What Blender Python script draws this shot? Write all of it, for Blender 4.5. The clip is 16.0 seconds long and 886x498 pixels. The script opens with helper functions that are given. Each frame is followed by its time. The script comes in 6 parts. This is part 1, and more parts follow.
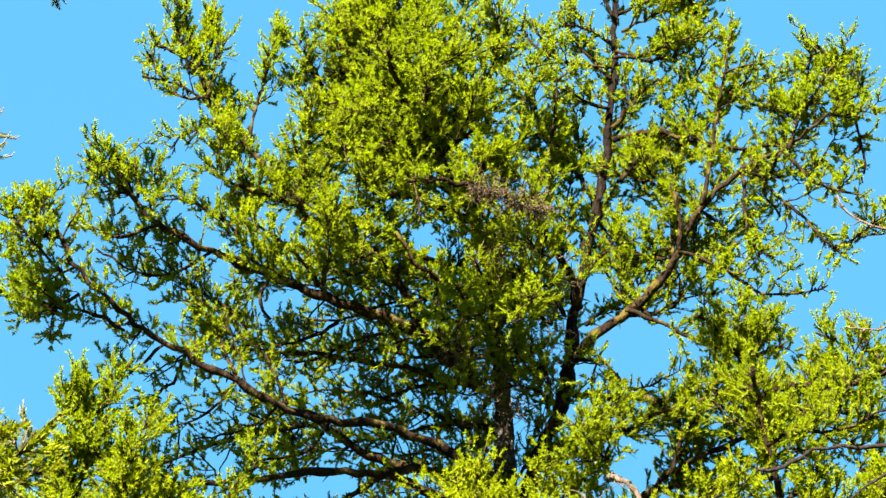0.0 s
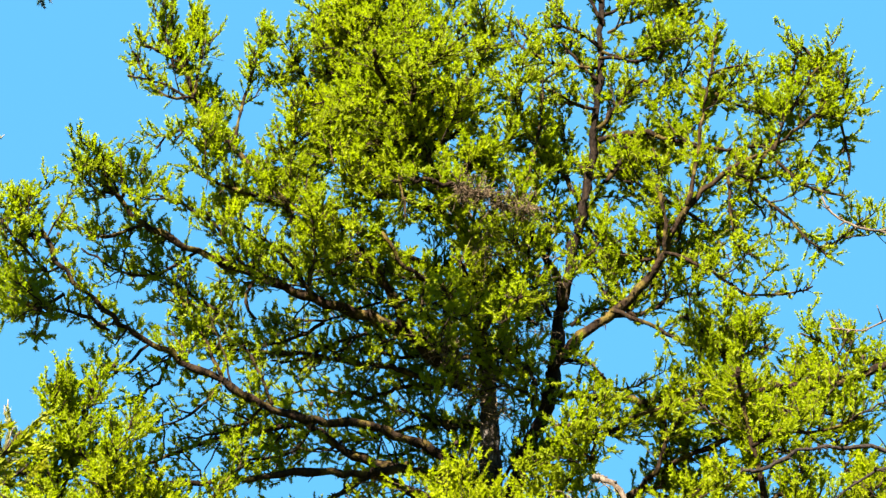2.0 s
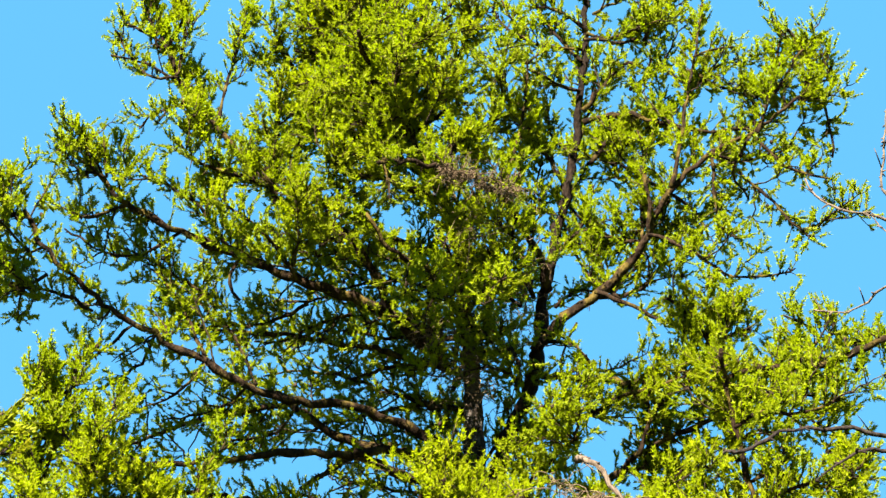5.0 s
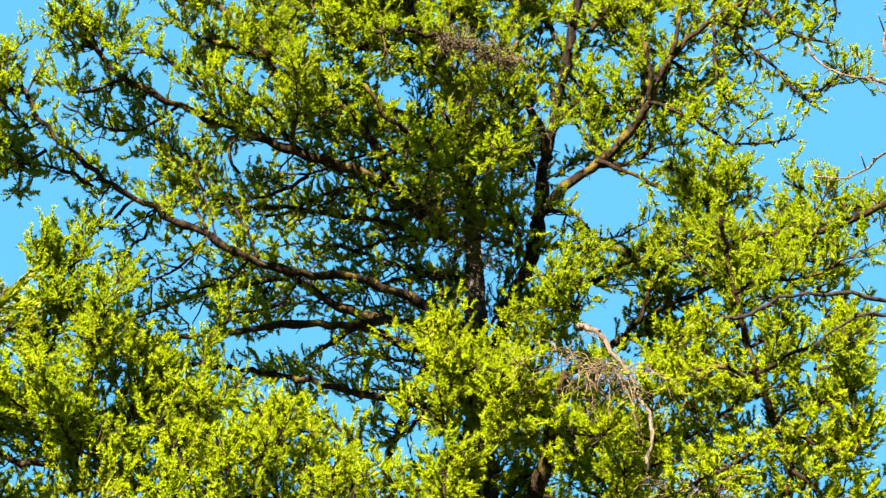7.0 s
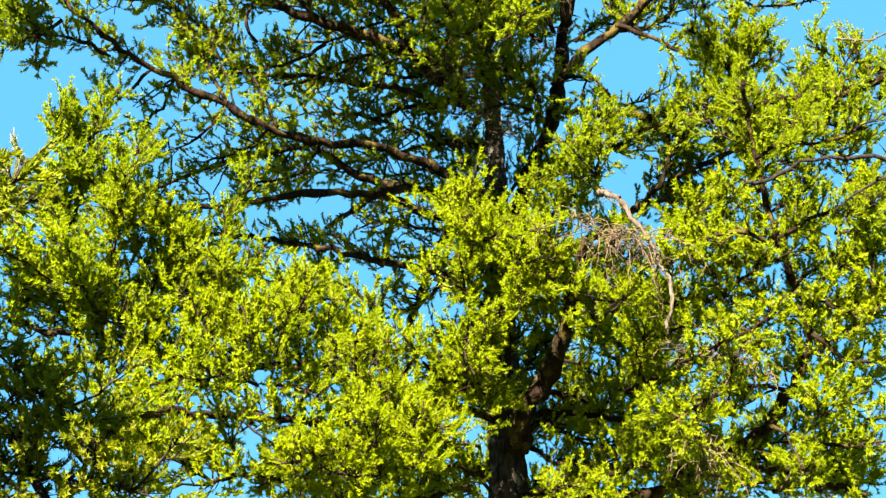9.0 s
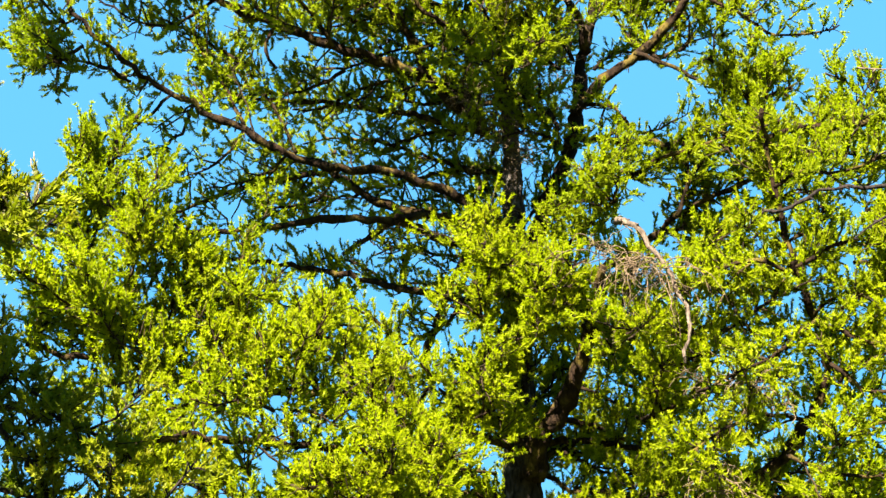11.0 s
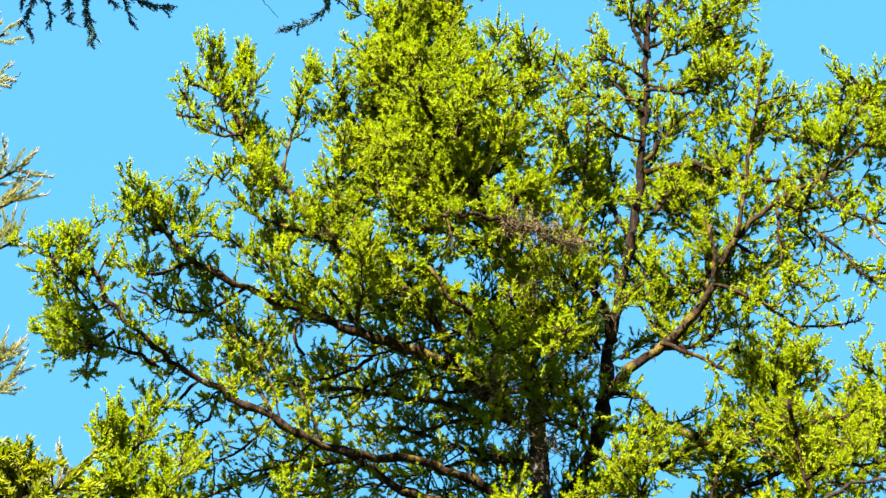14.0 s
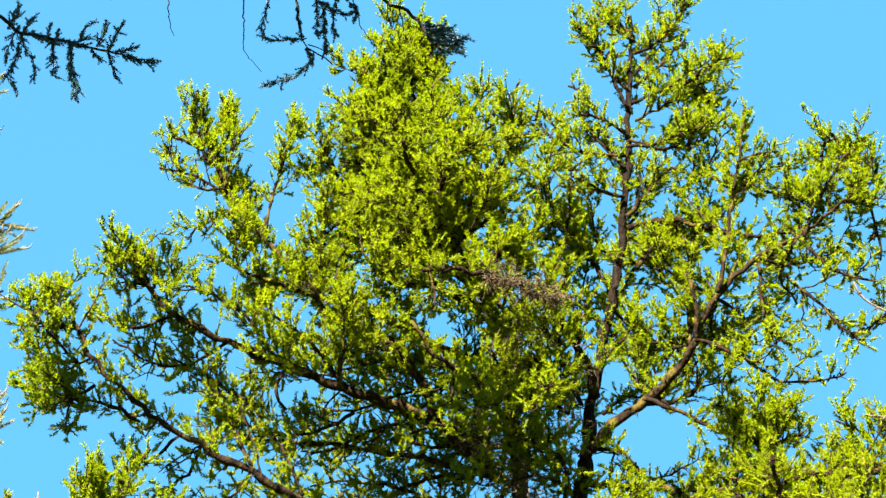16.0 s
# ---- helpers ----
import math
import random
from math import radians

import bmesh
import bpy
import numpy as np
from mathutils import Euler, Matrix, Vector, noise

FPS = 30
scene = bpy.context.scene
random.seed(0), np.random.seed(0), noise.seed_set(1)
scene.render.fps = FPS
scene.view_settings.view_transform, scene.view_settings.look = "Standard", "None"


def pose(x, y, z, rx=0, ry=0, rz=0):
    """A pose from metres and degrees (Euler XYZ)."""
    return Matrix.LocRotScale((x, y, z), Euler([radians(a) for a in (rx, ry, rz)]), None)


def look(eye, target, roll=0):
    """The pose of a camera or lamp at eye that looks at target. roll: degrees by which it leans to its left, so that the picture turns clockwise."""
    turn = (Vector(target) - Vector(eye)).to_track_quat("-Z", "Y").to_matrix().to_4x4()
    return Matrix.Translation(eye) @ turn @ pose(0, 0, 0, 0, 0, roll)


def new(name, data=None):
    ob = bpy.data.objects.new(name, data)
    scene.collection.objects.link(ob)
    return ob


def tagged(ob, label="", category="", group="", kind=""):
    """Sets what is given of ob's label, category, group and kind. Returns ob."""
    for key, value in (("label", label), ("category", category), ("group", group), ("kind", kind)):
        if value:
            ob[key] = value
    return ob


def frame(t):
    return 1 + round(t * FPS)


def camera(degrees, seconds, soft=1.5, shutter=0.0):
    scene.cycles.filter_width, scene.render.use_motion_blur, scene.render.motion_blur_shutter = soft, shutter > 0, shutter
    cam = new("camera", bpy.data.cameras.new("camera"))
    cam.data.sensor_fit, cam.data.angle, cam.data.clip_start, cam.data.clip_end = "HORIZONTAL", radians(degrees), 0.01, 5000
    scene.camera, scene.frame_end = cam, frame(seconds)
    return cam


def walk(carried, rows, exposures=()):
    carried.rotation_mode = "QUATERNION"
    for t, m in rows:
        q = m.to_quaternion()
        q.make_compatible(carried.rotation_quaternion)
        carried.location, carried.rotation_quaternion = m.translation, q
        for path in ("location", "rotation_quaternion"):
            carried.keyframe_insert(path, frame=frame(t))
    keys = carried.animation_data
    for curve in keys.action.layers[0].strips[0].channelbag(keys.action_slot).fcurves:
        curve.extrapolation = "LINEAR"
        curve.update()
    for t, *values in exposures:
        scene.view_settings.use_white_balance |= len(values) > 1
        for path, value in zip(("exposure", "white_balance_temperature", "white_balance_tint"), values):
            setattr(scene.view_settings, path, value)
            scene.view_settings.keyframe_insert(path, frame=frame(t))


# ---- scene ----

# ---- camera: one standing viewer who tilts and turns a long lens ----
cam = camera(34.0, 16.0, soft=1.4)
EYE = (0.0, 0.0, 1.6)
ROWS = [
    (0.0, 118.000, -0.000, 0.000),
    (0.5, 117.988, 0.006, -0.141),
    (1.0, 117.948, 0.056, -0.283),
    (1.5, 117.969, 0.103, -0.434),
    (2.0, 118.014, 0.176, -0.536),
    (2.5, 118.214, 0.222, -0.677),
    (3.0, 118.275, 0.314, -0.816),
    (3.2, 118.303, 0.354, -0.839),
    (3.7, 118.367, 0.371, -0.967),
    (4.2, 118.274, 0.318, -1.084),
    (4.8, 117.658, 0.306, -1.161),
    (5.3, 116.477, 0.459, -1.132),
    (5.5, 115.824, 0.586, -1.107),
    (6.0, 114.280, 0.869, -0.997),
    (6.5, 113.235, 0.977, -0.913),
    (7.0, 112.166, 0.983, -0.841),
    (7.5, 111.081, 1.006, -0.730),
    (8.0, 109.511, 1.140, -0.487),
    (8.5, 108.176, 1.151, -0.251),
    (8.7, 107.728, 1.220, -0.075),
    (9.1, 106.693, 1.211, 0.114),
    (9.5, 105.804, 1.098, 0.218),
    (9.9, 105.327, 0.940, 0.284),
    (10.3, 105.531, 0.799, 0.357),
    (10.8, 107.152, 0.734, 0.535),
    (11.0, 108.015, 0.652, 0.620),
    (11.5, 110.882, 0.603, 0.904),
    (12.0, 113.779, 0.671, 1.267),
    (12.5, 115.587, 0.592, 1.535),
    (13.0, 117.116, 0.272, 1.567),
    (13.5, 118.434, -0.055, 1.455),
    (14.0, 119.365, -0.214, 1.386),
    (14.5, 120.039, -0.210, 1.229),
    (15.0, 120.716, -0.204, 1.024),
    (15.5, 121.186, -0.088, 0.842),
    (16.0, 121.521, -0.024, 0.703),
]
walk(cam, [(t, pose(*EYE, rx, ry, rz)) for t, rx, ry, rz in ROWS],
     [(0.0, 3.56), (5.5, 3.55), (7.0, 3.63), (11.0, 3.68), (13.0, 3.69), (14.5, 3.70), (16.0, 3.63)])

# ---- daylight ----
SUN_WAY = Vector((-0.28, -0.66, 0.70)).normalized()
world = bpy.data.worlds.new("sky")
scene.world = world
world.use_nodes = True
wn = world.node_tree.nodes
wl = world.node_tree.links
sky = wn.new("ShaderNodeTexSky")
sky.sky_type = "NISHITA"
sky.sun_disc = False
sky.sun_elevation = math.asin(SUN_WAY.z)
sky.sun_rotation = math.atan2(SUN_WAY.x, SUN_WAY.y)
sky.air_density, sky.dust_density, sky.ozone_density = 0.75, 0.0, 3.0
sky.altitude = 1200
vivid = wn.new("ShaderNodeHueSaturation")
vivid.inputs["Saturation"].default_value = 1.25
vivid.inputs["Hue"].default_value = 0.485
wl.new(sky.outputs["Color"], vivid.inputs["Color"])
even = wn.new("ShaderNodeMix")
even.data_type = "RGBA"
even.inputs[0].default_value = 0.94
even.inputs[7].default_value = (0.255, 0.955, 1.75, 1)
wl.new(vivid.outputs["Color"], even.inputs[6])
wl.new(even.outputs[2], wn["Background"].inputs["Color"])
wn["Background"].inputs["Strength"].default_value = 0.0532
sun = new("sun", bpy.data.lights.new("sun", "SUN"))
sun.data.energy, sun.data.angle, sun.data.color = 4.7, radians(0.5), (1.0, 0.95, 0.86)
sun.matrix_world = look(SUN_WAY * 50, (0, 0, 0))


# ---- materials ----
def material(name, rough=0.8):
    m = bpy.data.materials.new(name)
    m.use_nodes = True
    b = m.node_tree.nodes["Principled BSDF"]
    b.inputs["Roughness"].default_value = rough
    b.inputs["Specular IOR Level"].default_value = 0.04
    return m, m.node_tree.nodes, m.node_tree.links, b


def noise_node(n, l, scale, detail=5.0, stretch=None):
    tex = n.new("ShaderNodeTexNoise")
    tex.inputs["Scale"].default_value, tex.inputs["Detail"].default_value = scale, detail
    co = n.new("ShaderNodeTexCoord")
    if stretch:
        mp = n.new("ShaderNodeMapping")
        mp.inputs["Scale"].default_value = stretch
        l.new(co.outputs["Object"], mp.inputs["Vector"])
        l.new(mp.outputs["Vector"], tex.inputs["Vector"])
    else:
        l.new(co.outputs["Object"], tex.inputs["Vector"])
    return tex.outputs["Fac"]


def ramp(n, l, fac, *stops):
    r = n.new("ShaderNodeValToRGB")
    while len(r.color_ramp.elements) < len(stops):
        r.color_ramp.elements.new(0.5)
    for e, (p, c) in zip(r.color_ramp.elements, stops):
        e.position, e.color = p, (*c, 1)
    l.new(fac, r.inputs["Fac"])
    return r.outputs["Color"]


def mix(n, l, fac, a, b, blend="MIX"):
    m = n.new("ShaderNodeMix")
    m.data_type, m.blend_type = "RGBA", blend
    for socket, v in ((m.inputs[0], fac), (m.inputs[6], a), (m.inputs[7], b)):
        if hasattr(v, "is_output"):
            l.new(v, socket)
        else:
            socket.default_value = (*v, 1) if isinstance(v, tuple) else v
    return m.outputs[2]


def bark_material(name, dark, light, lichen, amount):
    m, n, l, b = material(name, 0.9)
    plates = noise_node(n, l, 34.0, 6.0, (1, 1, 0.35))
    base = ramp(n, l, plates, (0.32, dark), (0.68, light))
    patch = noise_node(n, l, 9.0, 4.0)
    cover = ramp(n, l, patch, (amount, (0, 0, 0)), (amount + 0.12, (1, 1, 1)))
    fleck = ramp(n, l, noise_node(n, l, 60.0, 3.0), (0.35, tuple(0.55 * v for v in lichen)), (0.7, lichen))
    l.new(mix(n, l, cover, base, fleck), b.inputs["Base Color"])
    bump = n.new("ShaderNodeBump")
    bump.inputs["Strength"].default_value, bump.inputs["Distance"].default_value = 1.0, 0.035
    l.new(plates, bump.inputs["Height"])
    l.new(bump.outputs["Normal"], b.inputs["Normal"])
    return m


def needle_material(name, shade, mid, bright, through_light=0.42, waxy=0.10):
    """Thin soft needles: part of the light passes through."""
    m, n, l, b = material(name, 0.55)
    isle = n.new("ShaderNodeNewGeometry").outputs["Random Per Island"]
    clump = ramp(n, l, noise_node(n, l, 2.6, 3.0), (0.3, shade), (0.5, mid), (0.72, bright))
    fine = ramp(n, l, isle, (0.0, (0.89, 0.91, 0.8)), (1.0, (1.10, 1.09, 1.1)))
    colour = mix(n, l, 1.0, clump, fine, "MULTIPLY")
    l.new(colour, b.inputs["Base Color"])
    b.inputs["Specular IOR Level"].default_value = waxy
    tr = n.new("ShaderNodeBsdfTranslucent")
    l.new(mix(n, l, 1.0, colour, (0.98, 1.12, 0.5), "MULTIPLY"), tr.inputs["Color"])
    both = n.new("ShaderNodeMixShader")
    both.inputs[0].default_value = through_light
    l.new(b.outputs["BSDF"], both.inputs[1])
    l.new(tr.outputs["BSDF"], both.inputs[2])
    l.new(both.outputs["Shader"], n["Material Output"].inputs["Surface"])
    return m


bark = bark_material("larch_bark", (0.0048, 0.0028, 0.0016), (0.0210, 0.0120, 0.0060), (0.0640, 0.0440, 0.0090), 0.51)
stem_bark = bark_material("stem_bark", (0.0040, 0.0026, 0.0018), (0.0140, 0.0085, 0.0050), (0.0380, 0.0250, 0.0090), 0.64)
trunk_bark = bark_material("trunk_bark", (0.0075, 0.0052, 0.0038), (0.0420, 0.0300, 0.0220), (0.1150, 0.0980, 0.0800), 0.54)
twig_bark = bark_material("twig_bark", (0.0095, 0.0068, 0.0041), (0.0378, 0.0243, 0.0121), (0.0810, 0.0540, 0.0135), 0.58)
pale_bark = bark_material("weathered_wood", (0.0380, 0.0265, 0.0180), (0.0950, 0.0700, 0.0480), (0.0950, 0.0760, 0.0480), 0.60)
dead_bark = bark_material("dead_twig_bark", (0.0400, 0.0250, 0.0130), (0.1250, 0.0850, 0.0480), (0.1350, 0.1050, 0.0620), 0.6)
# bark copy with the boughs' shade put into its colour
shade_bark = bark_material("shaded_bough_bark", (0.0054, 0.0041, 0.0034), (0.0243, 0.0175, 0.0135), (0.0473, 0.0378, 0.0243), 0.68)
needles = needle_material("larch_needles", (0.140, 0.168, 0.0020), (0.176, 0.199, 0.0020), (0.199, 0.211, 0.0020), 0.60)
# yellower copy of larch_needles, made lighter to paint sunlight on the lower boughs
lit_needles = needle_material("lit_larch_needles", (0.178, 0.206, 0.0020), (0.220, 0.240, 0.0020), (0.242, 0.254, 0.0020), 0.64)
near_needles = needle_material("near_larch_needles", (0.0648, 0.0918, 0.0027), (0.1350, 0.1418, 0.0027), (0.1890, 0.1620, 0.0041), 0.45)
# blue colour holds the shade and sky glow of the hanging boughs
blue_shade_needles = needle_material("blue_shade_needles", (0.028, 0.060, 0.110), (0.036, 0.074, 0.130), (0.046, 0.084, 0.140), 0.30, 0.4)
pine_needles = needle_material("pine_needles", (0.120, 0.118, 0.040), (0.190, 0.175, 0.070), (0.250, 0.220, 0.100), 0.35)
candle_skin = bark_material("pine_candle_skin", (0.1080, 0.0743, 0.0459), (0.1755, 0.1323, 0.0945), (0.1755, 0.1418, 0.1013), 0.6)
cone_scales = bark_material("cone_scales", (0.0081, 0.0054, 0.0041), (0.0338, 0.0203, 0.0121), (0.0405, 0.0270, 0.0149), 0.65)


def ground_material():
    m, n, l, b = material("meadow_turf", 0.95)
    turf = ramp(n, l, noise_node(n, l, 1.4, 6.0), (0.3, (0.025, 0.037, 0.01)), (0.55, (0.045, 0.06, 0.015)), (0.75, (0.07, 0.06, 0.03)))
    litter = ramp(n, l, noise_node(n, l, 25.0, 4.0), (0.3, (0.6, 0.6, 0.6)), (0.7, (1.3, 1.25, 1.1)))
    l.new(mix(n, l, 1.0, turf, litter, "MULTIPLY"), b.inputs["Base Color"])
    return m


# ---- building helpers ----
rng = np.random.default_rng(7)


def mesh_of(name, verts, faces, smooth=True):
    me = bpy.data.meshes.new(name)
    me.from_pydata([tuple(v) for v in verts], [], faces)
    if smooth:
        me.polygons.foreach_set("use_smooth", [True] * len(me.polygons))
    me.update()
    return me


def part(name, me, mat, parent, label="", kind=""):
    """Link a mesh as one part under its thing, or under a part of it. Meshes are in world metres."""
    ob = new(name, me)
    if mat and not me.materials:
        me.materials.append(mat)
    ob.parent = parent
    ob.matrix_parent_inverse = Matrix() if parent.parent else Matrix.Translation(-parent.location)
    return tagged(ob, label, kind=kind)


def thing(name, at, label, category, group="", kind=""):
    ob = new(name)
    ob.location = at
    return tagged(ob, label, category, group, kind)


def smooth_path(points, step):
    """Points along a Catmull-Rom curve, about step metres apart."""
    p = np.asarray(points, float)
    p = np.vstack([2 * p[0] - p[1], p, 2 * p[-1] - p[-2]])
    out = []
    for a, b, c, d in zip(p, p[1:], p[2:], p[3:]):
        n = max(2, int(np.linalg.norm(c - b) / step) + 1)
        t = np.linspace(0, 1, n, endpoint=False)[:, None]
        out.append(0.5 * (2 * b + (c - a) * t + (2 * a - 5 * b + 4 * c - d) * t**2 + (3 * b - a - 3 * c + d) * t**3))
    return np.vstack([*out, p[-2][None]])


def tube(path, radii, sides, verts, faces, rough=0.0):
    """Append a tapering tube to a list of vertices and faces."""
    path = np.asarray(path, float)
    tang = np.gradient(path, axis=0)
    tang /= np.linalg.norm(tang, axis=1)[:, None] + 1e-9
    side = np.cross(tang, (0.31, 0.17, 0.93))
    side /= np.linalg.norm(side, axis=1)[:, None] + 1e-9
    third = np.cross(tang, side)
    ang = np.arange(sides) * 2 * np.pi / sides
    first = len(verts)
    for p, s, b, r in zip(path, side, third, radii):
        k = r * (1 + rough * rng.normal(size=sides))
        verts.extend(p + np.outer(k * np.cos(ang), s) + np.outer(k * np.sin(ang), b))
    n = len(path)
    for i in range(n - 1):
        for j in range(sides):
            k = (j + 1) % sides
            a = first + i * sides
            faces.append((a + j, a + k, a + sides + k, a + sides + j))
    faces.append(tuple(first + (n - 1) * sides + j for j in range(sides)))
    faces.append(tuple(first + j for j in range(sides))[::-1])


def spray_template(length, whorls, per_whorl, needle, width, seed, spread=(0.55, 1.5), core=0.0):
    """One leafy shoot along +z: whorls of fine needles round a short axis, one triangle each, with a blunt tip."""
    g = np.random.default_rng(seed)
    tri = []
    for i in range(whorls):
        z = length * (0.02 + 0.98 * i / (whorls - 1))
        turn = g.uniform(0, 6.28)
        off = g.normal(size=3) * np.array((0.004, 0.004, 0.003))
        for j in range(per_whorl):
            a = turn + j * 2.4 + g.normal() * 0.3
            lean = g.uniform(0.1, 1.2) if i == whorls - 1 else g.uniform(*spread)
            d = np.array((math.sin(lean) * math.cos(a), math.sin(lean) * math.sin(a), math.cos(lean)))
            # the blades face outwards, so that a shoot takes light like one soft round body
            w = np.array((-math.sin(a), math.cos(a), 0)) + 0.18 * g.normal(size=3)
            w -= d * (w @ d)
            w *= 0.5 * width / np.linalg.norm(w)
            ln = needle * g.uniform(0.7, 1.15)
            o = np.array((0, 0, z)) + off
            tri.append((o + d * 0.1 * ln - w, o + d * 0.1 * ln + w, o + d * ln))
    # the close-set needle bases make a solid spindle round the axis
    if core > 0:
        rings = [(0.0, 0.4), (0.45, 1.0), (1.0, 0.35)]
        turn = g.uniform(0, 6.28)
        loop = [[np.array((core * r * math.cos(turn + k * 1.5708), core * r * math.sin(turn + k * 1.5708), length * z)) * (1 + 0.25 * g.normal()) for k in range(4)] for z, r in rings]
        for low, high in zip(loop, loop[1:]):
            for k in range(4):
                n = (k + 1) % 4
                tri += [(low[k], low[n], high[n]), (low[k], high[n], high[k])]
    return np.array(tri).reshape(-1, 3)


LARCH_SHOOTS = [spray_template(0.066 + 0.010 * (s % 4), 5, 7, 0.033, 0.0122, s, (0.45, 1.25), 0.0074) for s in range(10)]
PINE_SHOOTS = [spray_template(0.15, 9, 15, 0.055, 0.008, 40 + s, (0.35, 0.95)) for s in range(4)]


def foliage_mesh(name, base, way, size, templates):
    """All the shoots of one limb as a single mesh of needles."""
    base, way, size = np.array(base), np.array(way), np.array(size)
    way = way / (np.linalg.norm(way, axis=1)[:, None] + 1e-9)
    a = np.cross(way, rng.normal(size=way.shape))
    a /= np.linalg.norm(a, axis=1)[:, None] + 1e-9
    b = np.cross(way, a)
    which = rng.integers(0, len(templates), len(base))
    blocks = []
    for k, tp in enumerate(templates):
        pick = which == k
        if pick.any():
            v = tp[None, :, 0, None] * a[pick][:, None] + tp[None, :, 1, None] * b[pick][:, None] + tp[None, :, 2, None] * way[pick][:, None]
            blocks.append((v * size[pick][:, None, None] + base[pick][:, None]).reshape(-1, 3))
    v = np.vstack(blocks)
    n = len(v)
    me = bpy.data.meshes.new(name)
    me.vertices.add(n)
    me.vertices.foreach_set("co", v.ravel())
    me.loops.add(n)
    me.loops.foreach_set("vertex_index", np.arange(n, dtype=np.int32))
    me.polygons.add(n // 3)
    me.polygons.foreach_set("loop_start", np.arange(0, n, 3, dtype=np.int32))
    me.update(calc_edges=True)
    return me


def unit(v):
    return v / (np.linalg.norm(v) + 1e-9)


CONE_SPOTS = []
# twig-free zones, placed to fit the sky gaps in the camera's view
VIEW_GAPS = [
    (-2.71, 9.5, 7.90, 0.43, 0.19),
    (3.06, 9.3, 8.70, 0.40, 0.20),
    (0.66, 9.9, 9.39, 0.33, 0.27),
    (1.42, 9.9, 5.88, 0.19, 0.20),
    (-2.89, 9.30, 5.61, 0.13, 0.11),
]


def in_view_gap(p):
    return any(((p[0] - x) / rx) ** 2 + ((p[1] - y) / 1.6) ** 2 + ((p[2] - z) / rz) ** 2 < 1 for x, y, z, rx, rz in VIEW_GAPS)


